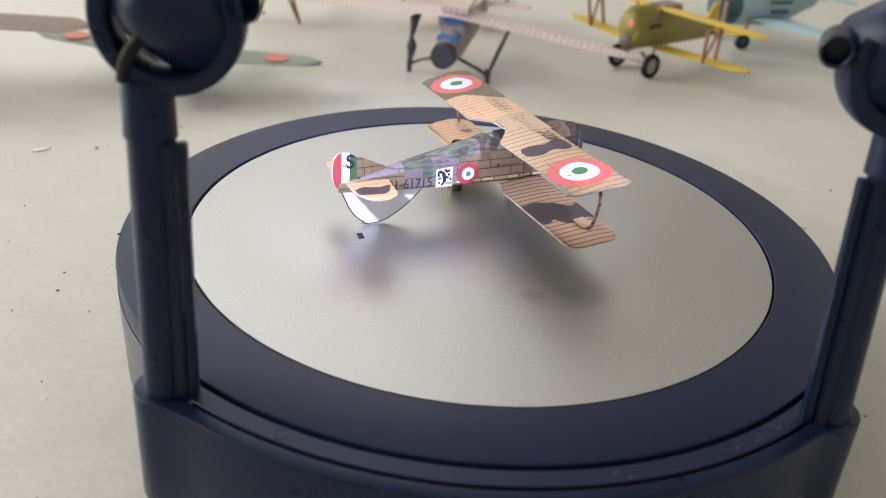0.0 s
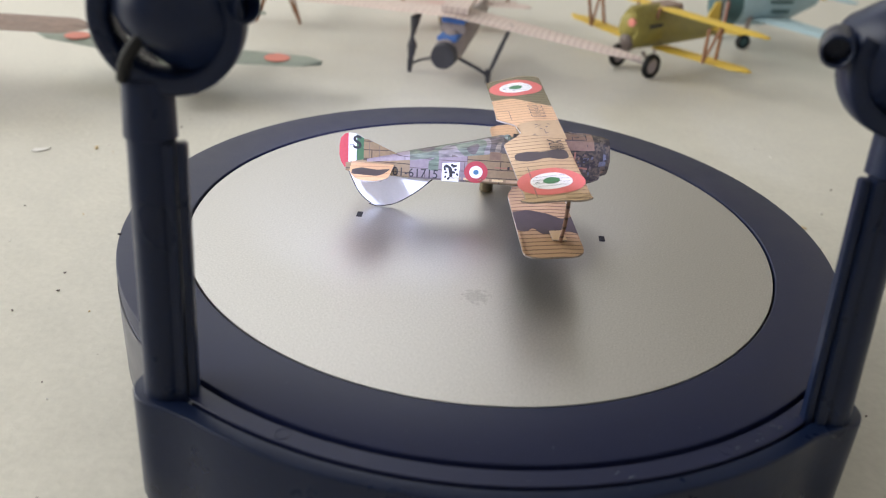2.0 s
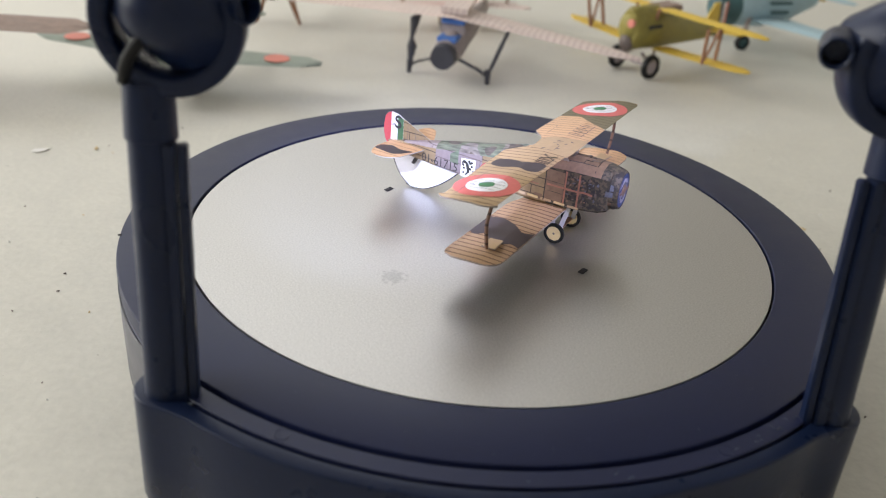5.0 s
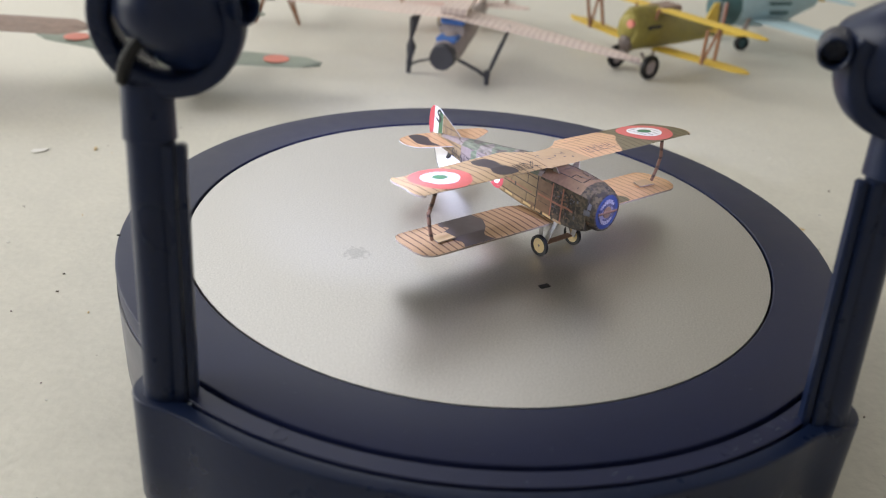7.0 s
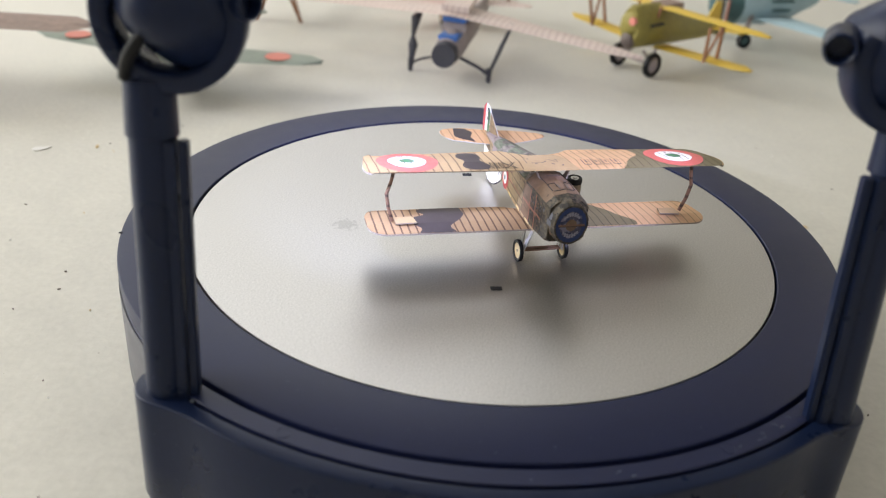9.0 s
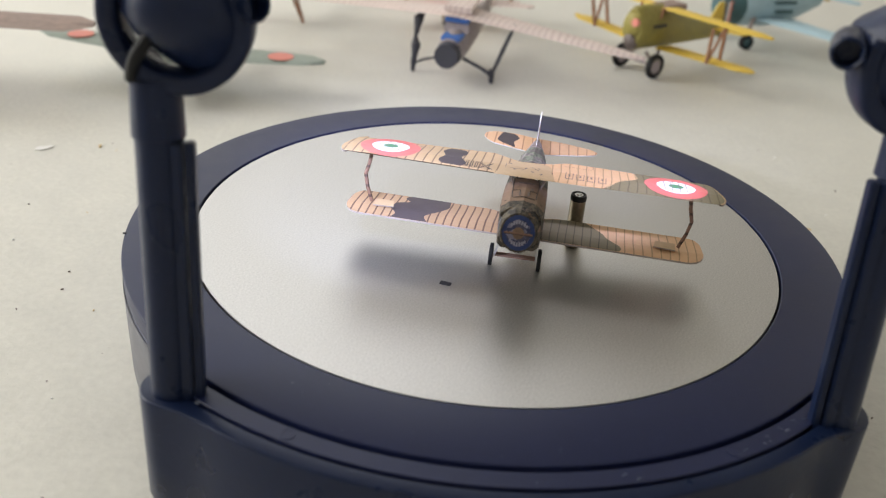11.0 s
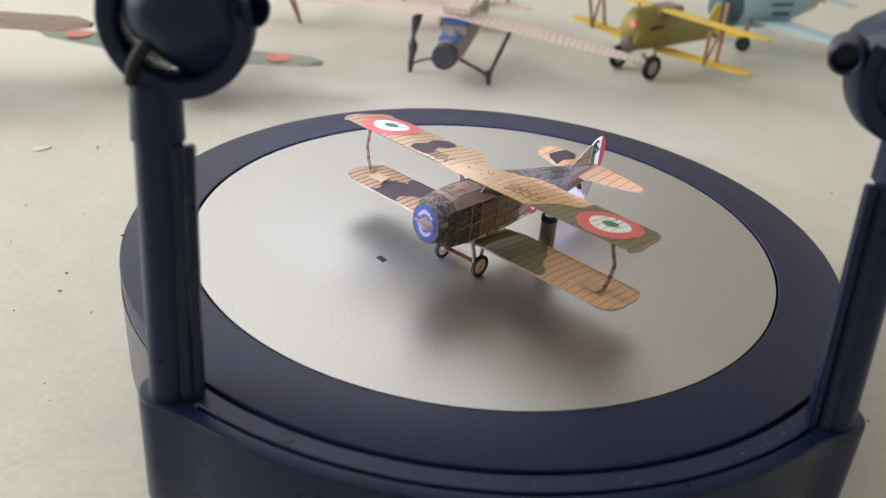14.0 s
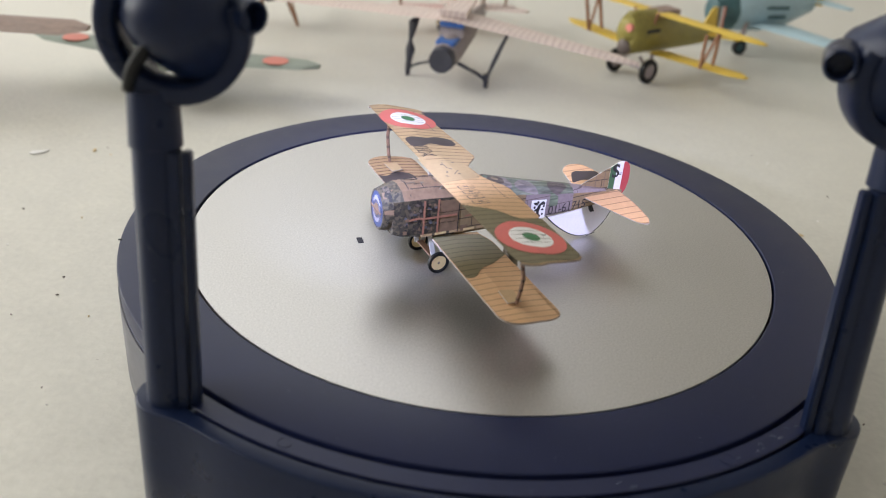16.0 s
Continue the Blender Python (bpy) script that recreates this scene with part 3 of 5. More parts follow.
def emblem(x, z):
    """The emblem's place and size on the flank."""
    return -0.256 + (x + 0.271) * 1.22, 0.1775 + (z - 0.179) * 1.28


def roundel_on_wing(cx, cy, parent, crest, rise, z, squash=1.0):
    for nm, r, m, k, lab in (("red_ring", 0.097, "rose", 1, "red outer ring of the roundel"), ("white_ring", 0.060, "whitep", 2, "white ring of the roundel"),
                             ("green_centre", 0.024, "green", 3, "green centre of the roundel")):
        part(nm, slab(disc(cx, cy, r, 44, squash), 0, crest, z + 0.0007 * k + 0.0008, rise), M[m], parent, lab)
    # ink lines across the white
    for dy in (-0.036, -0.014, 0.010, 0.032):
        h = math.sqrt(0.055 ** 2 - dy ** 2)
        part("ink_line", slab([(cx - h, cy + dy - 0.0010), (cx + h, cy + dy - 0.0010), (cx + h, cy + dy + 0.0012), (cx - h, cy + dy + 0.0012)], 0, crest, z + 0.0007 * 3 + 0.0014, rise), M["deck"], parent)
    part("aileron_mark", slab([(cx - 0.050, cy - 0.008), (cx - 0.045, cy - 0.011), (cx - 0.036, cy - 0.010), (cx - 0.034, cy - 0.007), (cx - 0.041, cy - 0.005)], 0, crest, z + 0.0045, rise), M["ink"], parent)


def biplane():
    pl = thing("paper_biplane", "tan camouflaged paper model biplane on the turntable plate", "model aircraft")

    def slot(c):
        if c.z > 0.24 and c.x > 0.17 and c.z < 0.275:
            return 4
        if c.x > 0.05:
            return 5 if c.z > 0.285 and c.x < 0.2 else 4
        if c.x > -0.2:
            return 3 if c.z < 0.25 else 6
        if c.x > -0.4:
            return 0 if c.z < 0.218 else 6
        if c.x > -0.43:
            return 0 if c.z < 0.205 else 1
        return 3 if c.z < 0.19 else 0
    fus = part("fuselage", loft([section(s) for s in STATIONS], slot), [M["mauve"], M["sage"], M["deck"], M["khaki"], M["cowl"], M["cowltop"], M["deckmix"]], pl, "boxy paper fuselage with a printed engine cowl")
    # nose cowl and radiator face
    c = Vector((0, 0, 0.234))

    def ring(x, ry, rz, z=0.234, n=20):
        return [(x, ry * math.cos(2 * math.pi * i / n), z + rz * math.sin(2 * math.pi * i / n)) for i in range(n)]
    part("nose_cowl", loft([ring(0.262, 0.063, 0.074), ring(0.285, 0.061, 0.072), ring(0.302, 0.055, 0.066), ring(0.303, 0.050, 0.060), ring(0.298, 0.048, 0.058)]), M["cowl"], fus, "printed nose cowl with a rounded rim")
    part("radiator", loft([ring(0.296, 0.051, 0.061), ring(0.301, 0.0505, 0.0605), ring(0.3015, 0.050, 0.060)]), M["bluep"], fus, "blue radiator ring")
    part("radiator_face", loft([ring(0.301, 0.037, 0.045), ring(0.303, 0.0365, 0.0445)]), blotch_nose, fus, "grey and brown printed radiator face")
    for s in (-1, 1):
        for i in range(7):
            a = radians(90 * s + (i - 3) * 15.5)
            bm = box(0.3035, 0.0305 * math.cos(a), 0.234 + 0.0370 * math.sin(a), 0.0012, 0.0058, 0.0125 if abs(i - 3) < 3 else 0.009)
            part("radiator_slat", bm, M["dimwhite"], fus)
    part("propeller_hub", loft([ring(0.302, 0.018, 0.020), ring(0.3055, 0.017, 0.019)]), M["cowltop"], fus, "brown hub disc")
    part("propeller_stub", box(0.3065, 0, 0.234, 0.002, 0.084, 0.008, 0.0008), M["wood"], fus, "brown propeller stub")
    rnd = random.Random(21)
    for i in range(16):
        a = rnd.uniform(0, 2 * math.pi)
        da, x0, x1 = rnd.uniform(0.10, 0.26), rnd.uniform(0.262, 0.275), rnd.uniform(0.280, 0.300)
        o = []
        for x, b in ((x0, a - da), (x1, a - da * 0.6), (x1, a + da * 0.8), (x0, a + da)):
            ry, rz = (0.0640, 0.0750) if x < 0.283 else (0.0605, 0.0715)
            if x > 0.292:
                ry, rz = 0.0575, 0.0690
            o.append((x, ry * math.cos(b), 0.234 + rz * math.sin(b)))
        bm = bmesh.new()
        bm.faces.new([bm.verts.new(p) for p in o])
        part("printed_panel", bm, M[("ink", "deck", "slate", "cowltop")[i % 4]], fus)
    for x, y, w, h in ((0.20, 0.012, 0.030, 0.006), (0.20, -0.014, 0.030, 0.006), (0.12, 0.0, 0.004, 0.05), (0.165, 0.020, 0.010, 0.010)):
        part("printed_panel", box(x, y, 0.3155, w, h, 0.0012), M["deck"], fus)
    def roof(x, y):
        """Height of the fuselage's roof, which falls away from a ridge."""
        for a, b in zip(STATIONS, STATIONS[1:]):
            if a[0] <= x <= b[0]:
                t = (x - a[0]) / (b[0] - a[0])
                w, side, top = (a[k] + t * (b[k] - a[k]) for k in (1, 3, 4))
                ridge = w * 0.62
                low = top - (top - side) * 0.25
                return top + (low - top) * abs(y) / ridge if abs(y) < ridge else low + (side - low) * (abs(y) - ridge) / (w - ridge)
    for pts in ([(0.062, -0.058), (0.062, -0.03), (0.062, 0.0), (0.062, 0.03), (0.062, 0.058)], [(0.215, -0.056), (0.215, -0.03), (0.215, 0.0), (0.215, 0.03), (0.215, 0.056)],
                [(0.065, -0.040), (0.11, -0.040), (0.16, -0.038), (0.21, -0.036)], [(0.065, 0.040), (0.11, 0.040), (0.16, 0.038), (0.21, 0.036)],
                [(0.165, -0.038), (0.165, -0.015), (0.19, -0.015)], [(0.165, 0.038), (0.165, 0.015), (0.19, 0.015)]):
        part("roof_joint", tube([(x, y, roof(x, y) + 0.0006) for x, y in pts], 0.0014, 5), M["ink"], fus)
    # cockpit rim and headrest
    part("cockpit", loft([[(-0.035, -0.034, 0.280), (-0.035, 0.034, 0.280), (-0.035, 0.030, 0.297), (-0.035, -0.030, 0.297)], [(0.03, -0.040, 0.280), (0.03, 0.040, 0.280), (0.03, 0.036, 0.298), (0.03, -0.036, 0.298)]]), M["ink"], fus, "dark cockpit opening")
    part("headrest", loft([[(-0.15, -0.012, 0.27), (-0.15, 0.012, 0.27), (-0.15, 0.0, 0.278)], [(-0.06, -0.03, 0.284), (-0.06, 0.03, 0.284), (-0.06, 0.0, 0.306)], [(-0.05, -0.028, 0.275), (-0.05, 0.028, 0.275), (-0.05, 0, 0.304)]]), M["sage"], fus)
    part("windscreen", loft([[(0.040, -0.034, 0.285), (0.040, 0.034, 0.285), (0.030, 0.028, 0.308), (0.030, -0.028, 0.308)], [(0.043, -0.034, 0.285), (0.043, 0.034, 0.285), (0.033, 0.028, 0.308), (0.033, -0.028, 0.308)]]), M["white"], fus, "white paper windscreen")
    # engine ribs, red lines and panels on both sides
    for s in (-1, 1):
        # brown side panels behind the engine, three boards with dark joints
        for z0, z1 in ((0.158, 0.189), (0.191, 0.225), (0.227, 0.268)):
            part("printed_panel", on_flank([(0.052, z0), (0.118, z0), (0.118, z1), (0.052, z1)], s, 0.0014), M["cowltop"], fus)
        part("panel_joint", on_flank([(0.049, 0.150), (0.0525, 0.150), (0.0525, 0.272), (0.049, 0.272)], s, 0.0020), M["ink"], fus)
        # brown pipes round the engine
        for x in (0.124, 0.172):
            part("cowl_line", on_flank([(x - 0.0032, 0.158), (x + 0.0032, 0.158), (x + 0.0032, 0.276), (x - 0.0032, 0.276)], s, 0.0034), M["orange"], fus)
        for z, x0, x1, w in ((0.214, 0.058, 0.222, 0.0036), (0.204, -0.105, 0.028, 0.0022)):
            xs = [x0 + (x1 - x0) * i / 6 for i in range(7)]
            bend = [0.006 * ((x - x1) / 0.05) if x > x1 - 0.05 and x1 > 0.2 else 0 for x in xs]
            part("exhaust_line", on_flank([(x, z - w - b) for x, b in zip(xs, bend)] + [(x, z + w - b) for x, b in list(zip(xs, bend))[::-1]], s, 0.0036), M["orange"], fus)
        part("exhaust_joint", on_flank([(-0.060, 0.198), (-0.052, 0.198), (-0.052, 0.210), (-0.060, 0.210)], s, 0.0042), M["ink"], fus)
        rnd = random.Random(11 + s)
        for i in range(84):
            x, z = rnd.uniform(0.128, 0.235), rnd.uniform(0.166, 0.266)
            w, h = rnd.uniform(0.004, 0.015), rnd.uniform(0.004, 0.014)
            o = [(x - w / 2, z - h / 2), (x + w * rnd.uniform(0.1, 0.5), z - h * rnd.uniform(0.3, 0.6)), (x + w / 2, z + h * rnd.uniform(-0.1, 0.5)), (x + w * rnd.uniform(-0.1, 0.3), z + h / 2), (x - w * rnd.uniform(0.2, 0.5), z + h * rnd.uniform(0.1, 0.5))]
            part("printed_panel", on_flank(o, s, 0.0010 + 0.00002 * i), M[("ink", "deck", "ink", "slate", "dark", "cowltop")[i % 6]], fus)
        for x, z, w, h in ((-0.105, 0.246, 0.040, 0.030), (0.030, 0.160, 0.030, 0.020)):
            part("printed_panel", on_flank([(x - w / 2, z - h / 2), (x + w / 2, z - h / 2), (x + w / 2, z + h / 2), (x - w / 2, z + h / 2)], s), M["cowltop"], fus)
        # sill strip along the lower longeron
        for i in range(9):
            x = -0.26 + 0.05 * i
            part("sill_panel", on_flank([(x, 0.1495), (x + 0.040, 0.1495), (x + 0.040, 0.158), (x, 0.158)], s, 0.0015), M["hub"] if i % 2 else M["beige"], fus)
        # side markings
        for nm, r, m, k in (("red_ring", 0.039, "deepred", 1), ("white_ring", 0.022, "whitep", 2), ("blue_centre", 0.009, "sideblue", 3)):
            part(nm, on_flank(disc(-0.168, 0.182, r * 1.06, 32), s, 0.0006 + 0.0009 * k), M[m], fus)
        part("emblem_field", on_flank([emblem(-0.296, 0.150), emblem(-0.247, 0.150), emblem(-0.246, 0.208), emblem(-0.296, 0.203)], s, 0.0015), M["whitep"], fus)
        for x, z, w, h, a in ((-0.272, 0.182, 0.012, 0.030, 20), (-0.283, 0.195, 0.014, 0.010, -30), (-0.261, 0.196, 0.016, 0.008, 25), (-0.264, 0.178, 0.014, 0.007, -20), (-0.276, 0.160, 0.006, 0.014, -35), (-0.285, 0.176, 0.010, 0.006, 10), (-0.258, 0.186, 0.008, 0.008, 40), (-0.289, 0.188, 0.007, 0.016, 15), (-0.268, 0.199, 0.008, 0.010, -15), (-0.252, 0.172, 0.006, 0.010, 30), (-0.270, 0.168, 0.010, 0.010, -50), (-0.286, 0.163, 0.006, 0.008, 0)):
            q = [(math.cos(radians(a)) * u * w / 2 - math.sin(radians(a)) * v * h / 2, math.sin(radians(a)) * u * w / 2 + math.cos(radians(a)) * v * h / 2) for u, v in ((-1, -0.6), (0, -1), (1, -0.5), (0.8, 0.7), (0, 1), (-0.8, 0.5))]
            part("emblem_stroke", on_flank([emblem(x + u, z + v) for u, v in q], s, 0.0024), M["ink"], fus)
        part("green_patch", on_flank([(-0.335, 0.178), (-0.300, 0.176), (-0.300, 0.234), (-0.335, 0.210)], s, 0.0012), M["sage"], fus)
        bm = letters("01-61715", 0.047)
        for v in bm.verts:
            x = -0.380 + (v.co.x if s < 0 else -v.co.x) * 0.90
            v.co = (x, s * (flank(x) + 0.0022), 0.162 + v.co.y)
        part("serial_number", bm, M["ink"], fus, "black printed serial number")
    # upper wing with a rounded cut-out in its trailing edge
    zu, cr, ri = 0.322, 0.03, 0.006
    cut = [(-0.094 + 0.070 * (0.5 + 0.5 * math.cos(math.pi * max(-1, min(1, y / 0.125)))) ** 0.6, y) for y in [-0.125 + 0.25 * i / 24 for i in range(25)]]
    outl = rounded([(0.114, -0.574), (0.078, -0.602), (-0.078, -0.576), (-0.097, -0.546)], [0.02, 0.03, 0.025, 0.02]) + cut + rounded([(-0.097, 0.550), (-0.078, 0.578), (0.078, 0.606), (0.114, 0.580)], [0.02, 0.025, 0.03, 0.02])
    up = part("upper_wing", slab(outl, 0.0055, cr, zu, ri, 2), [M["tan"], M["edge"], M["white"]], pl, "tan ribbed paper upper wing with roundels")
    k = zu + 0.0009

    def print_on(nm, o, m, lift=0.0, lab=""):
        part(nm, slab(o, 0, cr, k + lift, ri), M[m], up, lab)
    print_on("olive_patch", rounded([(0.110, 0.235), (0.03, 0.285), (-0.02, 0.345), (-0.092, 0.330), (-0.093, 0.546), (-0.076, 0.573), (0.076, 0.600), (0.110, 0.576)], [0.0, 0.03, 0.03, 0.01, 0.01, 0.02, 0.02, 0.01]), "olive")
    print_on("peach_patch", rounded([(0.110, 0.0855), (0.02, 0.070), (-0.025, 0.060), (-0.034, 0.03), (-0.052, 0.072), (-0.086, 0.110), (-0.092, 0.150), (-0.092, 0.326), (-0.018, 0.341), (0.03, 0.281), (0.110, 0.230)], [0.0, 0.02, 0.01, 0.005, 0.01, 0.01, 0.0, 0.01, 0.03, 0.03, 0.0]), "peach")
    print_on("beige_patch", rounded([(0.110, 0.083), (0.02, 0.066), (-0.022, 0.055), (-0.030, 0.0), (-0.026, -0.05), (0.03, -0.075), (0.110, -0.105)], 0.006), "beige")
    print_on("dark_patch", rounded([(0.090, -0.205), (0.060, -0.195), (0.02, -0.222), (-0.03, -0.203), (-0.072, -0.215), (-0.074, -0.270), (-0.03, -0.288), (0.02, -0.268), (0.062, -0.290), (0.090, -0.272)], 0.018), "dark")
    print_on("dark_patch", rounded([(0.110, -0.560), (0.07, -0.567), (0.03, -0.570), (0.03, -0.574), (0.06, -0.584)], 0.004), "beige", 0.0004)
    roundel_on_wing(0.008, -0.452, up, cr, ri, zu)
    roundel_on_wing(0.008, 0.456, up, cr, ri, zu + 0.0008)
    for x, y, a in ((0.055, -0.045, 30), (0.040, -0.010, -40), (0.060, 0.012, 60), (0.028, 0.030, 20), (0.070, 0.040, -30), (0.012, -0.060, 0)):
        print_on("fuel_cap_mark", [(x + 0.008 * math.cos(radians(a + b)) * (1 if b % 180 == 0 else 0.5), y + 0.008 * math.sin(radians(a + b)) * (1 if b % 180 == 0 else 0.5)) for b in (0, 90, 180, 270)], "deck", 0.0009)
    for pts in ([(0.050, -0.060), (0.050, -0.015), (0.0475, -0.015), (0.0475, -0.060)], [(0.020, 0.0), (0.045, 0.03), (0.0435, 0.032), (0.018, 0.002)], [(0.010, -0.075), (0.052, -0.075), (0.052, -0.073), (0.010, -0.073)],
                [(-0.046, 0.105), (-0.044, 0.105), (-0.044, 0.20), (-0.046, 0.20)], [(-0.046, 0.20), (-0.09, 0.20), (-0.09, 0.198), (-0.046, 0.198)], [(-0.046, -0.33), (-0.044, -0.33), (-0.044, -0.55), (-0.046, -0.55)]):
        print_on("ink_line", pts, "deck", 0.0007)
    for swell, m, up_by, nm in ((0.0016, "ink", 0.0014, "type_numeral"), (-0.0012, "tan", 0.0024, "numeral_field")):
        bm = letters("XIII", 0.060, swell)
        for v in bm.verts:
            x, y = 0.062 + v.co.y, -0.158 - v.co.x
            v.co = (x, y, k + up_by + camber(x, cr, ri))
        part(nm, bm, M[m], up, "outlined roman numeral")
    for i in range(4):
        y = 0.228 - 0.034 * i
        print_on("name_bar", rounded([(0.024, y - 0.0125), (0.074, y - 0.0125), (0.074, y + 0.0125), (0.024, y + 0.0125)], 0.006), "deck", 0.0010)
        print_on("name_bar_field", rounded([(0.0265, y - 0.010), (0.0715, y - 0.010), (0.0715, y + 0.010), (0.0265, y + 0.010)], 0.004), "peach", 0.0018)
        print_on("name_bar_core", rounded([(0.042, y - 0.003), (0.057, y - 0.003), (0.057, y + 0.003), (0.042, y + 0.003)], 0.002), "deck", 0.0026)
    # lower wing, one panel each side
    zl = 0.124
    for s in (-1, 1):
        o = rounded([(0.113, s * 0.05), (0.113, s * 0.548), (0.070, s * 0.580), (-0.050, s * 0.574), (-0.078, s * 0.548), (-0.078, s * 0.105), (-0.055, s * 0.062), (-0.055, s * 0.05)], [0, 0.03, 0.03, 0.03, 0.02, 0.03, 0.02, 0])
        # slot 2 is the underside, coloured near-black in place of shade
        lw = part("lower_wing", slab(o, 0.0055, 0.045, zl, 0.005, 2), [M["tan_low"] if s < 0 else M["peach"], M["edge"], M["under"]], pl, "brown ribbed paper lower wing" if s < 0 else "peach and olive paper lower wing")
        if s < 0:
            o = rounded([(x, y - 0.05) for x, y in ((0.1125, -0.250), (0.075, -0.268), (0.03, -0.225), (-0.02, -0.195), (-0.0775, -0.200), (-0.0775, -0.335), (-0.052, -0.355), (-0.025, -0.325), (-0.005, -0.372), (0.045, -0.385), (0.085, -0.355), (0.1125, -0.372))], [0, 0.016, 0.016, 0.016, 0, 0, 0.016, 0.016, 0.016, 0.016, 0.016, 0])
            part("dark_patch", slab(o, 0, 0.045, zl + 0.0009, 0.005), M["dark"], lw)
        else:
            o = rounded([(0.1115, 0.055), (0.1115, 0.315), (0.085, 0.325), (0.04, 0.275), (0.0, 0.262), (-0.05, 0.225), (-0.0765, 0.205), (-0.0765, 0.118), (-0.052, 0.066)], [0, 0, 0.02, 0.02, 0.02, 0.02, 0, 0.03, 0])
            part("olive_patch", slab(o, 0, 0.045, zl + 0.0009, 0.005), M["olive"], lw)
            for nm, r, m, k2 in (("red_ring", 0.085, "red", 1), ("white_ring", 0.055, "whitep", 2), ("green_centre", 0.024, "green", 3)):
                part(nm, slab(disc(0.012, 0.44, r, 32), 0, 0.045, zl - 0.0055 - 0.0007 * k2, 0.005), M[m], lw)
        # wing strut with a knee, and its glued tab
        knee = (0.055, s * 0.520, 0.232)
        bm = tube([(0.052, s * 0.497, 0.137), (0.054, s * 0.512, 0.185), knee, (0.058, s * 0.508, 0.275), (0.060, s * 0.500, 0.322)], 0.0062, 6)
        part("wing_strut", bm, M["wood"], pl, "brown printed bent paper strut")
        tab = [(0.030, s * 0.488), (0.075, s * 0.488), (0.070, s * 0.420), (0.028, s * 0.428)]
        part("strut_tab", slab(tab, 0.004, None, zl + 0.0125), [M["beige"], M["edge"]], pl, "folded paper glue tab")
        part("cabane_strut", loft([[(0.075, s * 0.040, 0.284), (0.105, s * 0.040, 0.284), (0.105, s * 0.043, 0.284), (0.075, s * 0.043, 0.284)], [(0.080, s * 0.055, 0.318), (0.092, s * 0.055, 0.318), (0.092, s * 0.058, 0.318), (0.080, s * 0.058, 0.318)]]), M["edge"], pl, "brown paper cabane strut")
        # wheels with their legs
        w = Vector((0.100, s * 0.078 - 0.008, 0.037))
        bm = lathe([(0.026, -0.004), (0.036, -0.006), (0.0372, 0.0), (0.036, 0.006), (0.026, 0.004)], 28, close=True)
        bmesh.ops.transform(bm, matrix=Matrix.Translation(w) @ Matrix.Rotation(radians(90), 4, "X"), verts=bm.verts)
        wh = part("wheel", bm, M["black"], pl, "black tyre with a straw-coloured disc", True)
        bm = rod(w + Vector((0, -0.003, 0)), w + Vector((0, 0.003, 0)), 0.0275, 24)
        part("wheel_disc", bm, M["hub"], wh, "straw-coloured wheel disc")
        bm = rod(w + Vector((0, -0.0045, 0)), w + Vector((0, 0.0045, 0)), 0.004, 10)
        part("hub_dot", bm, M["deck"], wh)
        for x0, x1 in ((0.065, 0.092), (0.130, 0.110)):
            leg = loft([[(x0 - 0.008, s * 0.052, 0.132), (x0 + 0.008, s * 0.052, 0.132), (x0 + 0.008, s * 0.056, 0.132), (x0 - 0.008, s * 0.056, 0.132)],
                        [(x1 - 0.008, s * 0.066 - 0.008, 0.038), (x1 + 0.008, s * 0.066 - 0.008, 0.038), (x1 + 0.008, s * 0.070 - 0.008, 0.038), (x1 - 0.008, s * 0.070 - 0.008, 0.038)]])
            part("undercarriage_leg", leg, M["legpaper"], pl, "pale paper undercarriage leg")
    part("axle_board", box(0.1, -0.008, 0.040, 0.022, 0.130, 0.006, 0.001), M["wood"], pl, "brown printed axle board")
    for ob in pl.children:
        if ob.name.split(".")[0] in ("upper_wing", "lower_wing", "wing_strut", "strut_tab"):
            ob.matrix_basis = pose(0.010 * S if ob.name[:5] == "lower" else 0, 0, 0, 0, 0, -1.8)
    # the upper wing's chord and its slight angle to the fuselage
    for ob in [up] + list(up.children):
        ribs(ob.data, 0.05 * S)
        for v in ob.data.vertices:                       # the tips are warped, leading edge up
            k = min(1.0, abs(v.co.y) / S / 0.58)
            v.co.z += 0.055 * k * (v.co.x - 0.03 * S)
        ob.data.transform(Matrix.Translation((0.06 * S, 0, zu * S)) @ Matrix.Rotation(radians(-2.2), 4, "Y") @ Matrix.Translation((-0.06 * S, 0, -zu * S)) @ Matrix.Diagonal((1.07, 1, 1, 1)))
    fus.matrix_basis = pose(-0.012 * S, 0, -0.011 * S, 0, 0, -1.1)
    # tail: stabiliser, fin, striped rudder, the white supporting card
    o = []
    for s in (1, -1):
        if s > 0:
            h = rounded([(-0.452, 0.012), (-0.470, 0.06), (-0.528, 0.185), (-0.562, 0.238), (-0.598, 0.225), (-0.614, 0.10), (-0.606, 0.012)], [0, 0.02, 0.04, 0.03, 0.03, 0.05, 0])
        else:
            h = rounded([(-0.456, -0.012), (-0.480, -0.165), (-0.520, -0.205), (-0.580, -0.198), (-0.614, -0.120), (-0.606, -0.012)], [0, 0.015, 0.03, 0.03, 0.05, 0])
        o += h if s > 0 else h[::-1]
    bm = slab(o, 0.0028, None, 0.182)
    bmesh.ops.transform(bm, matrix=Matrix.Translation((0, 0, 0.186)) @ Matrix.Rotation(radians(-4.0), 4, "X") @ Matrix.Translation((0, 0, -0.186)), verts=bm.verts)
    st = part("stabiliser", bm, [M["stab"], M["legpaper"]], pl, "orange ribbed paper tailplane")
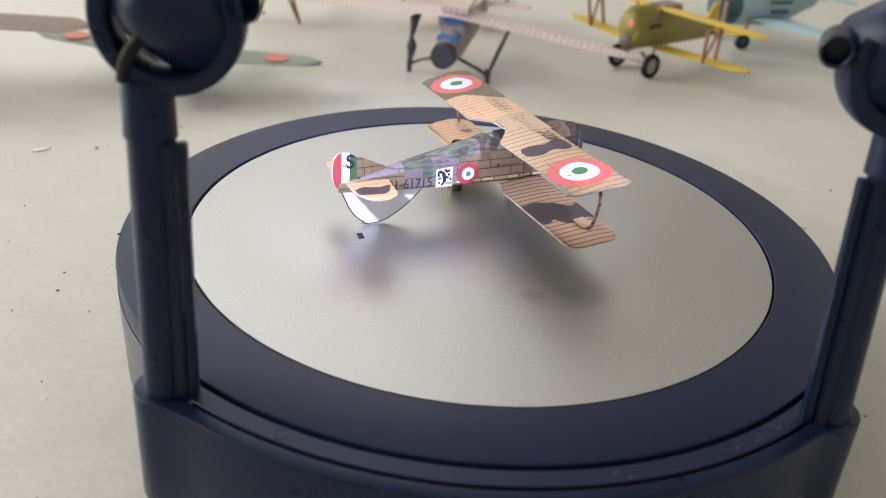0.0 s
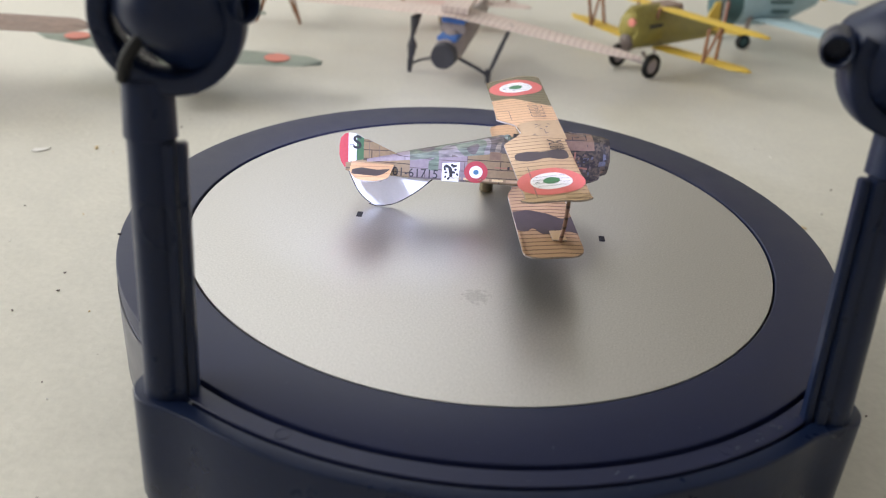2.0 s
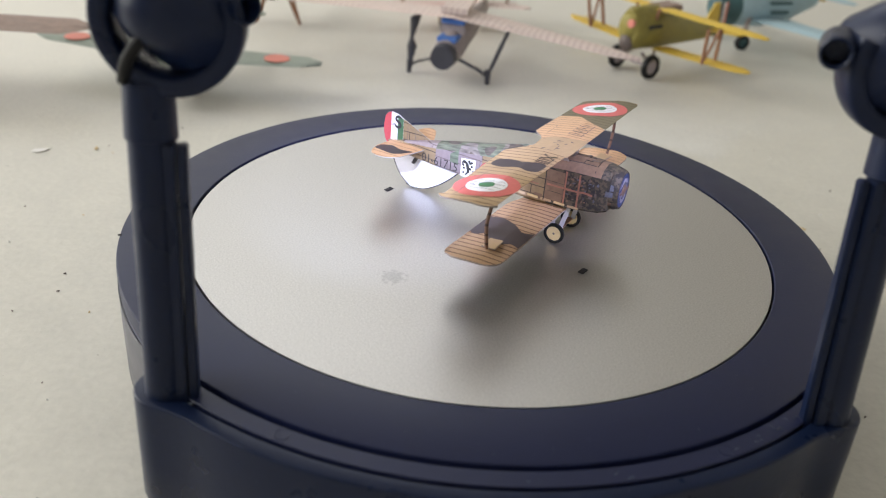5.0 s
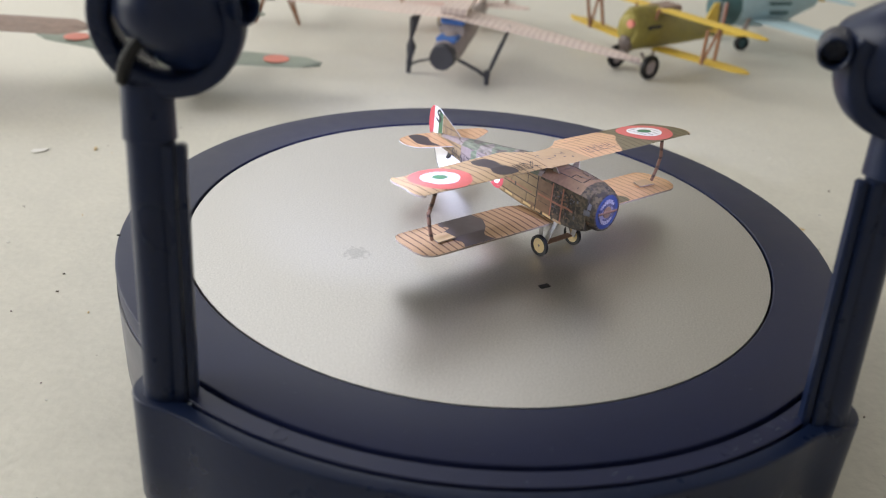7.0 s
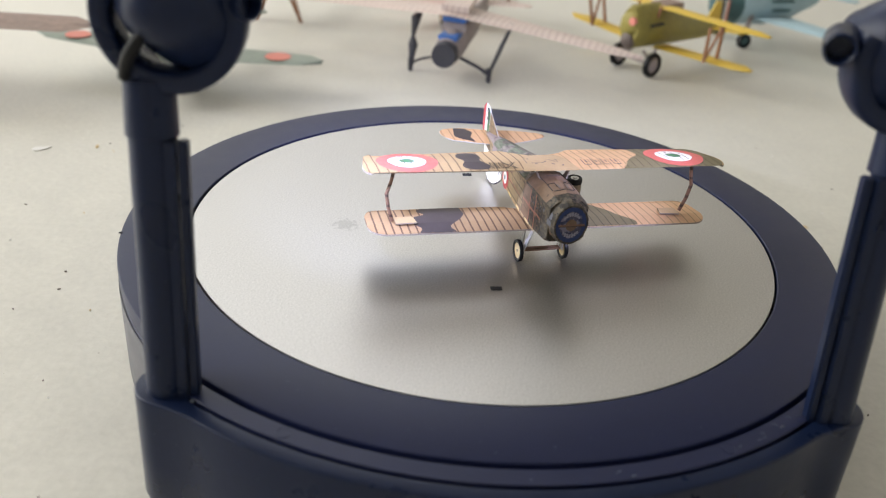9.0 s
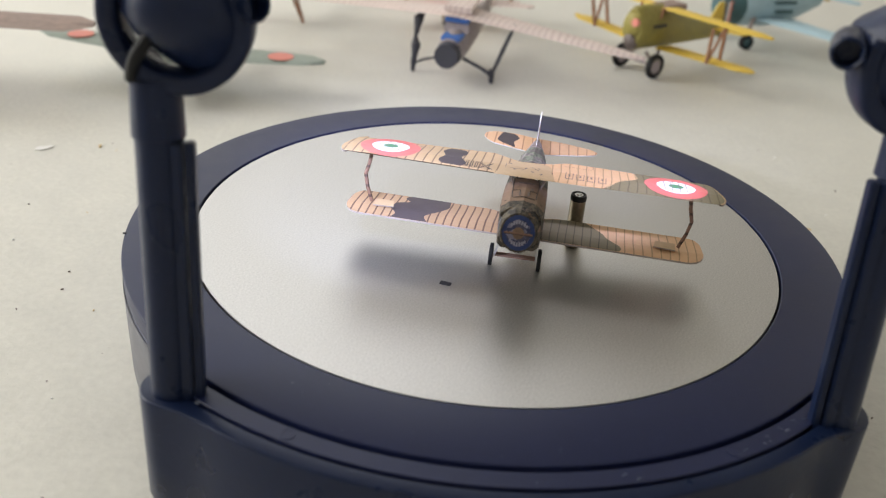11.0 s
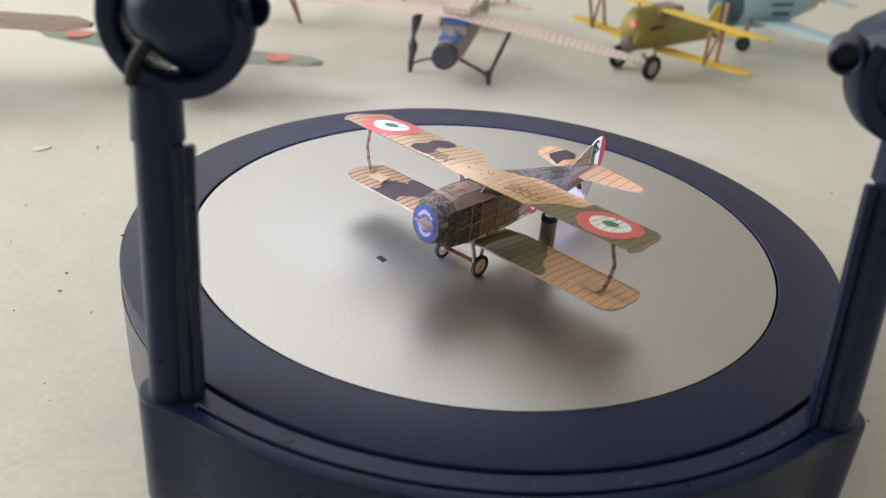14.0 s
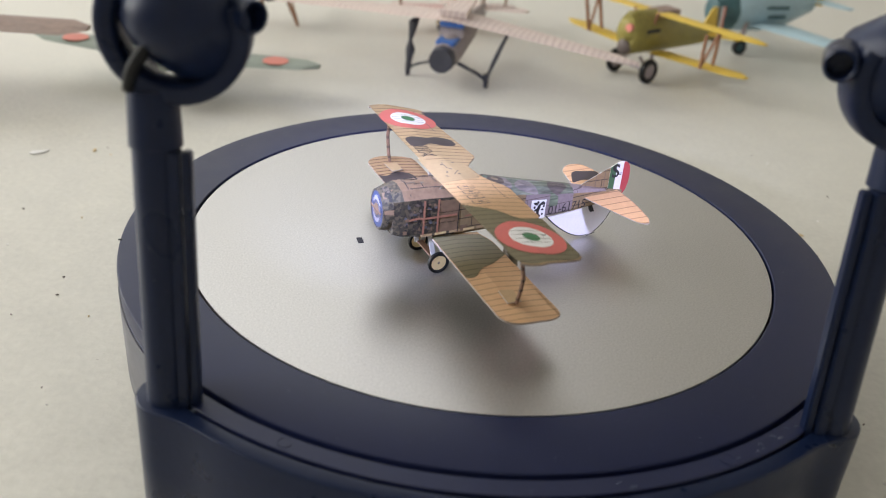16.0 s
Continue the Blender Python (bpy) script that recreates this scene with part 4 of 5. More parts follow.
    o = rounded([(-0.470, -0.075), (-0.500, -0.136), (-0.520, -0.152), (-0.604, -0.136), (-0.604, -0.090), (-0.57, -0.066), (-0.52, -0.088)], 0.012)
    bm = slab(o, 0, None, 0.1828)
    bmesh.ops.transform(bm, matrix=Matrix.Translation((0, 0, 0.186)) @ Matrix.Rotation(radians(-4.0), 4, "X") @ Matrix.Translation((0, 0, -0.186)), verts=bm.verts)
    part("dark_patch", bm, M["dark"], st)

    def upright(nm, o, thick, mats, parent, y=0.0, lab=""):
        bm = bmesh.new()
        f = bm.faces.new([bm.verts.new((x, y - thick / 2, z)) for x, z in o])
        if thick:
            g = bmesh.ops.extrude_face_region(bm, geom=[f])
            for v in g["geom"]:
                if isinstance(v, bmesh.types.BMVert):
                    v.co.y += thick
        bm.normal_update()
        for q in bm.faces:
            if abs(q.normal.y) < 0.5:
                q.material_index = 1
        bmesh.ops.triangulate(bm, faces=[q for q in bm.faces if len(q.verts) > 4])
        return part(nm, bm, mats, parent, lab)
    upright("fin", rounded([(-0.425, 0.205), (-0.555, 0.268), (-0.565, 0.268), (-0.565, 0.180), (-0.425, 0.190)], [0, 0.01, 0, 0, 0]), 0.0028, [M["khaki"], M["legpaper"]], pl, 0, "khaki paper fin with printed panel lines")
    rd = upright("rudder", [(-0.565, 0.156), (-0.565, 0.270), (-0.590, 0.284), (-0.615, 0.287), (-0.598, 0.287), (-0.598, 0.158)][:3] + [(-0.590, 0.156)], 0.0044, [M["dkgreen"], M["white"]], pl, 0, "green, white and red striped rudder")
    upright("white_stripe", [(-0.5905, 0.156), (-0.5905, 0.2842), (-0.618, 0.288), (-0.618, 0.157)], 0.0044, [M["whitep"], M["white"]], rd)
    upright("red_stripe", [(-0.6185, 0.157), (-0.6185, 0.288), (-0.632, 0.284), (-0.645, 0.268), (-0.650, 0.240), (-0.650, 0.205), (-0.643, 0.178), (-0.632, 0.160)], 0.0044, [M["red"], M["white"]], rd)
    for s in (-1, 1):
        bm = letters("S", 0.068, 0.0016)
        for v in bm.verts:
            v.co = (-0.588 + (v.co.x if s < 0 else -v.co.x), s * 0.0032, 0.252 + v.co.y)
        part("letter", bm, M["ink"], rd)
        for z in (0.244, 0.239):
            part("small_writing_bar", box(-0.608, s * 0.0026, z, 0.013, 0.0006, 0.002), M["ink"], rd)
        part("small_writing_bar", box(-0.600, s * 0.0026, 0.178, 0.018, 0.0006, 0.003), M["ink"], rd)
        for x in (-0.47, -0.51, -0.545):
            part("ink_line", box(x, s * 0.0026, 0.205 + (-0.43 - x) * 0.17, 0.0018, 0.0006, 0.02 + (-0.43 - x) * 0.36), M["deck"], rd)
    o = rounded([(-0.634, 0.160), (-0.572, 0.018), (-0.492, -0.008), (-0.390, 0.046), (-0.300, 0.134), (-0.45, 0.150), (-0.55, 0.156)], [0.0, 0.07, 0.06, 0.06, 0, 0, 0], 8)
    ts = upright("tail_support", o, 0.004, [M["ink"], M["ink"]], pl, 0, "white half-round card holding the tail up")
    upright("card_face", [(-0.49 + (x + 0.49) * 0.968, 0.155 + (z - 0.155) * 0.972) for x, z in o], 0.0056, [M["white"], M["white"]], ts)
    for s in (-1, 1):
        part("tail_skid", loft([[(-0.520, s * 0.004, 0.108), (-0.505, s * 0.004, 0.108), (-0.505, s * 0.016, 0.106), (-0.520, s * 0.016, 0.106)], [(-0.500, s * 0.004, 0.150), (-0.488, s * 0.004, 0.150), (-0.488, s * 0.012, 0.150), (-0.500, s * 0.012, 0.150)]]), M["ink"], pl, "short dark tail skid")
    for ob in pl.children:
        if ob.name.split(".")[0] in ("stabiliser", "fin", "rudder"):
            ob.matrix_basis = pose(-0.009 * S, 0, -0.008 * S, 0, 0, -1.1)
        if ob.name.split(".")[0] in ("tail_support", "tail_skid"):
            ob.matrix_basis = pose(-0.004 * S, 0, 0, 0, 0, -1.1)
    return pl


M["sideblue"] = mat("slate_blue_print", (0.06, 0.16, 0.26), 0.6)
M["stab"] = ribbed("orange_ribbed_paper", (0.62, 0.37, 0.20), (0.30, 0.15, 0.07), 0.0026, "Y", 2.0, 0.93)
blotch_nose = blotched("radiator_print", (0.06, 0.06, 0.10), (0.17, 0.16, 0.22), (0.03, 0.035, 0.09), 1100)


def metal_cylinder():
    cy = thing("metal_cylinder", "small dull brass cylinder with a black cap, standing on the plate", "cylinder")
    part("body", lathe([(0, 0.0), (0.024, 0.0), (0.026, 0.003), (0.026, 0.174), (0, 0.174)], 32), M["brass"], cy, "", True)
    part("cap", lathe([(0.0, 0.174), (0.0268, 0.174), (0.0272, 0.187), (0.025, 0.193), (0.021, 0.193), (0.020, 0.186), (0.0, 0.186)], 32), M["black"], cy, "black cap", True)
    part("terminal", lathe([(0.0, 0.187), (0.017, 0.187), (0.015, 0.192), (0.008, 0.192), (0.007, 0.195), (0, 0.195)], 24), M["steel"], cy, "bright metal terminal", True)
    return cy


# ---- the other paper aircraft that stand behind on the table
M["pinkwing"] = ribbed("pale_pink_wing_paper", (0.68, 0.57, 0.52), (0.54, 0.42, 0.39), 0.003, "Y", 6.0, 0.85)
M["skyblue"] = mat("bright_blue_paper", (0.06, 0.16, 0.45), 0.5)
M["greymauve"] = mat("grey_mauve_paper", (0.33, 0.28, 0.27), 0.6, 0, 500, 0.25)
M["charcoal"] = mat("charcoal_paper", (0.045, 0.045, 0.055), 0.6)
M["yellow"] = mat("yellow_paper", (0.66, 0.46, 0.06), 0.55)
M["drab"] = mat("olive_drab_paper", (0.25, 0.21, 0.045), 0.55, 0, 400, 0.25)
M["teal"] = mat("dark_teal_paper", (0.04, 0.10, 0.11), 0.55, 0, 400, 0.3)
M["paleblue"] = mat("pale_blue_paper", (0.36, 0.50, 0.56), 0.55, 0, 400, 0.1)
M["greengrey"] = mat("green_grey_paper", (0.26, 0.30, 0.255), 0.6, 0, 400, 0.12)
M["discred"] = mat("coral_red_print", (0.64, 0.22, 0.17), 0.6)
M["brownwing"] = mat("mauve_brown_paper", (0.27, 0.19, 0.155), 0.6, 0, 300, 0.25)
M["straw"] = mat("strut_brown", (0.30, 0.15, 0.08), 0.6)


def body_loft(rows, mats, name, parent, pick=None, label=""):
    """A rounded body along x: rows of x, half width, half height, centre z."""
    return part(name, loft([[(x, w * math.cos(a) * (1 - 0.12 * math.sin(2 * a) ** 2), z + h * math.sin(a)) for a in [2 * math.pi * i / 16 for i in range(16)]] for x, w, h, z in rows], pick), mats, parent, label, True)


def wing_half(name, mats, parent, root, tip, chord0, chord1, thick=0.014, label="", round_=0.03):
    """A wing half from root to tip (points of the leading edge's middle), tapered, with a rounded tip."""
    r, t = Vector(root), Vector(tip)
    bm = bmesh.new()
    top = []
    n = 8
    for i in range(n + 1):
        k = i / n
        p = r.lerp(t, k)
        c = chord0 + (chord1 - chord0) * k
        if k > 0.85:
            c *= math.sqrt(max(0.06, 1 - ((k - 0.85) / 0.15) ** 2 * 0.9))
        ring = [bm.verts.new(p + Vector((c * u, 0, thick * v))) for u, v in ((0.5, 0.0), (0.25, 0.6), (-0.1, 0.5), (-0.5, 0.0), (-0.1, -0.4), (0.3, -0.5))]
        top.append(ring)
    for a, b in zip(top, top[1:]):
        for k in range(6):
            bm.faces.new((a[k], a[(k + 1) % 6], b[(k + 1) % 6], b[k]))
    bm.faces.new(top[0])
    bm.faces.new(top[-1])
    return part(name, bm, mats, parent, label)


def wheel(parent, c, r, w=0.02, disc_m="hub"):
    c = Vector(c)
    bm = lathe([(r * 0.62, -w / 2), (r * 0.95, -w / 2), (r, 0), (r * 0.95, w / 2), (r * 0.62, w / 2)], 24, close=True)
    bmesh.ops.transform(bm, matrix=Matrix.Translation(c) @ Matrix.Rotation(radians(90), 4, "X"), verts=bm.verts)
    wh = part("wheel", bm, M["black"], parent, "black paper wheel", True)
    part("wheel_disc", rod(c + Vector((0, -w * 0.3, 0)), c + Vector((0, w * 0.3, 0)), r * 0.64, 20), M[disc_m], wh)


def high_wing_monoplane():
    p = thing("paper_monoplane", "pale pink high-wing paper monoplane with a blue cabin and black nose", "model aircraft", at(0.06, 2.95, TABLE, -108.5))
    body_loft([(0.22, 0.085, 0.085, 0.19), (0.10, 0.10, 0.10, 0.20), (-0.05, 0.10, 0.13, 0.24), (-0.30, 0.085, 0.11, 0.25), (-0.8, 0.03, 0.05, 0.28)], M["greymauve"], "fuselage", p)
    part("nose", rod((0.20, 0, 0.185), (0.275, 0, 0.18), 0.085, 28, 0.078), M["charcoal"], p, "black round nose", True)
    part("bonnet", box(0.13, 0, 0.275, 0.14, 0.13, 0.03, 0.01), M["skyblue"], p, "bright blue bonnet")
    part("windscreen", loft([[(0.075, -0.085, 0.29), (0.075, 0.085, 0.29), (0.065, 0.085, 0.29), (0.065, -0.085, 0.29)], [(0.04, -0.075, 0.36), (0.04, 0.075, 0.36), (0.03, 0.075, 0.36), (0.03, -0.075, 0.36)]]), M["greymauve"], p, "grey windscreen")
    part("cabin_roof", box(0.0, 0, 0.365, 0.15, 0.16, 0.035, 0.01), M["skyblue"], p, "bright blue cabin roof")
    wing_half("wing", M["pinkwing"], p, (-0.06, 0.0, 0.395), (-0.02, 1.21, 0.268), 0.33, 0.17, 0.026, "pale pink ribbed wing")
    wing_half("wing", M["pinkwing"], p, (-0.06, 0.0, 0.395), (-0.10, -1.40, 0.335), 0.33, 0.20, 0.026, "pale pink ribbed wing")
    part("centre_section", loft([[(0.05, -0.09, 0.41), (-0.45, -0.05, 0.44), (-0.45, 0.05, 0.44), (0.05, 0.09, 0.41)], [(0.05, -0.09, 0.45), (-0.45, -0.05, 0.45), (-0.45, 0.05, 0.45), (0.05, 0.09, 0.45)]]), M["pinkwing"], p)
    for s in (-1, 1):
        part("undercarriage_leg", tube([(0.08, s * 0.06, 0.13), (0.11, s * 0.20, 0.09), (0.10, s * 0.265, 0.05)], 0.008 if s < 0 else 0.012, 8), M["charcoal"], p, "dark undercarriage leg")
        part("foot", rod((0.10, s * 0.265, 0.09), (0.10, s * 0.268, 0.0), 0.022, 10, 0.014), M["charcoal"], p)
        if s < 0:
            part("wing_strut", tube([(0.10, -0.265, 0.06), (0.07, -0.265, 0.17), (0.05, -0.275, 0.22), (0.04, -0.262, 0.34), (0.0, -0.24, 0.375)], lambda t: 0.012 + 0.022 * math.sin(math.pi * ((t * 2) % 1)), 8), M["charcoal"], p, "dark shaped wing strut")
        else:
            part("wing_strut", tube([(0.10, 0.265, 0.05), (0.05, 0.315, 0.21), (0.0, 0.37, 0.372)], lambda t: 0.010 + 0.005 * math.sin(math.pi * t), 8), M["charcoal"], p, "thin dark wing strut")
    for s in (-1, 1):
        wing_half("tailplane", M["pinkwing"], p, (-0.78, 0, 0.30), (-0.80, s * 0.34, 0.31), 0.2, 0.14, 0.012)
    part("fin", loft([[(-0.68, -0.006, 0.3), (-0.86, -0.006, 0.3), (-0.86, 0.006, 0.3), (-0.68, 0.006, 0.3)], [(-0.78, -0.004, 0.5), (-0.88, -0.004, 0.5), (-0.88, 0.004, 0.5), (-0.78, 0.004, 0.5)]]), M["pinkwing"], p)


def yellow_biplane():
    p = thing("paper_biplane", "olive and yellow paper model biplane on the table", "model aircraft", at(1.465, 3.28, TABLE, 216.0))
    body_loft([(0.28, 0.085, 0.125, 0.325), (0.24, 0.105, 0.150, 0.325), (0.0, 0.110, 0.150, 0.315), (-0.25, 0.088, 0.105, 0.265), (-0.55, 0.045, 0.060, 0.215), (-0.72, 0.02, 0.045, 0.205)], [M["drab"], M["brownwing"]], "fuselage", p, lambda c: 1 if c.x < 0.05 and c.x > -0.18 and c.z > 0.40 else 0, "olive drab fuselage")
    part("nose", body_nose(0.27, 0.305, 0.085, 0.345), [M["drab"]], p, "olive drab nose", True)
    part("engine", body_nose(0.26, 0.315, 0.055, 0.235), [M["deck"]], p, "dark engine under the nose", True)
    part("nose_band", rod((0.270, 0.040, 0.372), (0.310, 0.040, 0.372), 0.027, 20), M["discred"], p, "red nose disc", True)
    part("writing_bar", box(0.12, 0.106, 0.345, 0.13, 0.006, 0.022), M["ink"], p)
    for s in (-1, 1):
        wing_half("upper_wing", M["yellow"], p, (0.0, 0, 0.445), (-0.05, s * 0.85, 0.43), 0.15, 0.14, 0.016, "yellow upper wing")
        wing_half("lower_wing", M["yellow"], p, (0.02, s * 0.08, 0.185), (-0.02, s * 0.79, 0.20), 0.18, 0.16, 0.016, "yellow lower wing")
        for x in (0.09, -0.05):
            part("wing_strut", tube([(x, s * 0.50, 0.195), (x + 0.04, s * 0.53, 0.43)], 0.012, 8), M["straw"], p, "brown wing strut")
        part("wing_strut", tube([(0.09, s * 0.50, 0.195), (0.0, s * 0.53, 0.43)], 0.010, 8), M["straw"], p, "brown wing strut")
        part("cabane_strut", tube([(0.1, s * 0.08, 0.38), (0.1, s * 0.10, 0.465)], 0.01, 8), M["straw"], p)
        wheel(p, (0.16, s * 0.150, 0.085), 0.085, 0.03, "greymauve")
        for x in (0.04, 0.18):
            part("undercarriage_leg", tube([(x, s * 0.07, 0.17), (0.15, s * 0.135, 0.085)], 0.011, 8), M["greymauve"], p, "grey undercarriage leg")
        wing_half("tailplane", M["yellow"], p, (-0.66, 0, 0.225), (-0.68, s * 0.26, 0.23), 0.17, 0.12, 0.010)
    part("axle", rod((0.16, -0.14, 0.085), (0.16, 0.14, 0.085), 0.009), M["greymauve"], p)
    part("cockpit", box(-0.08, 0, 0.435, 0.22, 0.15, 0.05, 0.018), M["brownwing"], p, "brown cockpit rim")
    part("fin", loft([[(-0.55, -0.008, 0.25), (-0.74, -0.008, 0.23), (-0.74, 0.008, 0.23), (-0.55, 0.008, 0.25)], [(-0.66, -0.005, 0.41), (-0.72, -0.005, 0.41), (-0.72, 0.005, 0.41), (-0.66, 0.005, 0.41)]]), M["yellow"], p, "yellow fin")
    for i, m in enumerate(("charcoal", "whitep", "discred")):
        part("rudder_stripe", box(-0.755 - 0.028 * i, 0, 0.315, 0.027, 0.012, 0.17, 0.003), M[m], p)


def body_nose(x0, x1, r, z):
    bm = lathe([(0.0, x1), (r * 0.55, x1 - 0.004), (r * 0.9, x1 - 0.02), (r, x0), (0, x0)], 24)
    bmesh.ops.transform(bm, matrix=Matrix.Translation((0, 0, z)) @ Matrix.Rotation(radians(90), 4, "Y"), verts=bm.verts)
    return bm


def blue_aircraft():
    p = thing("paper_floatplane", "pale blue and dark teal paper aircraft with a yellow tail", "model aircraft", at(2.58, 4.18, TABLE, 195.0))
    body_loft([(0.42, 0.10, 0.11, 0.30), (0.30, 0.15, 0.16, 0.31), (0.05, 0.17, 0.18, 0.32), (-0.22, 0.13, 0.14, 0.33), (-0.46, 0.05, 0.06, 0.35)], [M["teal"], M["paleblue"]], "fuselage", p, lambda c: 0 if c.x > 0.22 or c.z > 0.42 else 1, "pale blue body with a dark back")
    part("nose", body_nose(0.41, 0.48, 0.11, 0.30), [M["teal"]], p, "dark teal nose", True)
    for z, w in ((0.36, 0.20), (0.29, 0.16)):
        part("writing_bar", box(-0.02, 0.172, z, w, 0.006, 0.022), M["teal"], p)
    for s in (-1, 1):
        wing_half("wing", M["paleblue"], p, (0.02, s * 0.12, 0.22), (-0.05, s * 1.15, 0.28), 0.36, 0.22, 0.022, "pale blue wing")
        wheel(p, (0.26, s * 0.17, 0.058), 0.058, 0.04, "teal")
        part("undercarriage_leg", tube([(0.2, s * 0.12, 0.24), (0.26, s * 0.15, 0.08)], 0.018, 8), M["greymauve"], p, "grey undercarriage leg")
        wing_half("tailplane", M["paleblue"], p, (-0.50, 0, 0.38), (-0.54, s * 0.36, 0.39), 0.2, 0.14, 0.012)
    part("fin", loft([[(-0.34, -0.01, 0.37), (-0.56, -0.01, 0.33), (-0.56, 0.01, 0.33), (-0.34, 0.01, 0.37)], [(-0.42, -0.006, 0.57), (-0.55, -0.006, 0.57), (-0.55, 0.006, 0.57), (-0.42, 0.006, 0.57)]]), M["yellow"], p, "yellow fin")


def green_fighter():
    p = thing("paper_fighter", "green-grey low-wing paper fighter with red discs on its wings", "model aircraft", at(-1.62, 2.45, TABLE, 259.0))
    body_loft([(0.45, 0.09, 0.10, 0.26), (0.1, 0.10, 0.13, 0.27), (-0.4, 0.07, 0.09, 0.27), (-0.8, 0.02, 0.04, 0.28)], M["greengrey"], "fuselage", p)
    part("nose", body_nose(0.44, 0.50, 0.10, 0.26), [M["charcoal"]], p, "dark nose", True)
    part("canopy", ball((0.0, 0, 0.40), 0.08, 1.6, 0.7, 0.7), M["white"], p, "pale canopy", True)
    for s in (-1, 1):
        w = wing_half("wing", M["greengrey"], p, (0.0, s * 0.05, 0.20), (-0.02, s * 0.88, 0.225), 0.34, 0.20, 0.022, "green-grey wing with a red disc")
        o = disc(0.0, s * 0.62, 0.075, 30)
        part("red_disc", slab(o, 0.004, None, 0.236), [M["discred"], M["discred"]], w, "coral red disc")
        wheel(p, (0.1, s * 0.15, 0.05), 0.05)
        part("undercarriage_leg", tube([(0.1, s * 0.15, 0.06), (0.08, s * 0.15, 0.19)], 0.014, 8), M["greymauve"], p)
        wing_half("tailplane", M["greengrey"], p, (-0.70, 0, 0.29), (-0.73, s * 0.30, 0.29), 0.18, 0.11, 0.012)
    part("fin", loft([[(-0.6, -0.008, 0.3), (-0.8, -0.008, 0.29), (-0.8, 0.008, 0.29), (-0.6, 0.008, 0.3)], [(-0.72, -0.005, 0.47), (-0.8, -0.005, 0.47), (-0.8, 0.005, 0.47), (-0.72, 0.005, 0.47)]]), M["greengrey"], p)


def brown_aircraft():
    p = thing("paper_aircraft", "mauve brown paper aircraft with broad round-tipped wings", "model aircraft", at(-3.05, 2.15, TABLE, 92.0))
    body_loft([(0.40, 0.08, 0.09, 0.36), (0.0, 0.09, 0.12, 0.36), (-0.7, 0.02, 0.04, 0.38)], M["brownwing"], "fuselage", p)
    for s in (-1, 1):
        wing_half("wing", M["brownwing"], p, (0.05, s * 0.05, 0.40), (0.05, s * 1.02, 0.385), 0.34, 0.34, 0.022, "mauve brown wing")
        wheel(p, (0.15, s * 0.16, 0.06), 0.06)
        part("undercarriage_leg", tube([(0.15, s * 0.15, 0.06), (0.08, s * 0.08, 0.28)], 0.014, 8), M["greymauve"], p)


def grey_aircraft():
    p = thing("paper_aircraft", "grey paper aircraft standing on thin dark legs", "model aircraft", at(-1.22, 4.05, TABLE, -95.0))
    body_loft([(0.25, 0.09, 0.08, 0.30), (0.0, 0.11, 0.10, 0.32), (-0.6, 0.03, 0.04, 0.36)], M["greymauve"], "fuselage", p)
    part("nose", body_nose(0.24, 0.30, 0.085, 0.30), [M["charcoal"]], p, "", True)
    for s in (-1, 1):
        for x in (-0.06, 0.10):
            part("undercarriage_leg", tube([(x, s * 0.07, 0.26), (0.05, s * 0.17, 0.0)], 0.011, 8), M["straw"], p, "thin brown leg")
        wing_half("wing", M["greymauve"], p, (0.05, s * 0.08, 0.42), (0.02, s * 0.75, 0.44), 0.22, 0.2, 0.016)


def red_aircraft():
    p = thing("paper_biplane", "pink and red paper biplane behind the monoplane", "model aircraft", at(0.12, 4.30, TABLE, -80.0))
    body_loft([(0.30, 0.08, 0.09, 0.25), (0.0, 0.09, 0.11, 0.27), (-0.6, 0.03, 0.04, 0.30)], M["rose"], "fuselage", p, None, "red fuselage")
    for s in (-1, 1):
        wing_half("lower_wing", M["pinkwing"], p, (0.08, s * 0.06, 0.16), (0.06, s * 0.50, 0.17), 0.2, 0.18, 0.014, "pale pink lower wing")
        wing_half("upper_wing", M["rose"], p, (0.10, 0, 0.42), (0.08, s * 0.55, 0.42), 0.2, 0.18, 0.014, "red upper wing")
        part("wing_strut", tube([(0.08, s * 0.42, 0.165), (0.09, s * 0.44, 0.42)], 0.010, 8), M["straw"], p)
        wheel(p, (0.14, s * 0.12, 0.06), 0.06)
        part("undercarriage_leg", tube([(0.10, s * 0.07, 0.18), (0.14, s * 0.11, 0.06)], 0.010, 8), M["greymauve"], p)


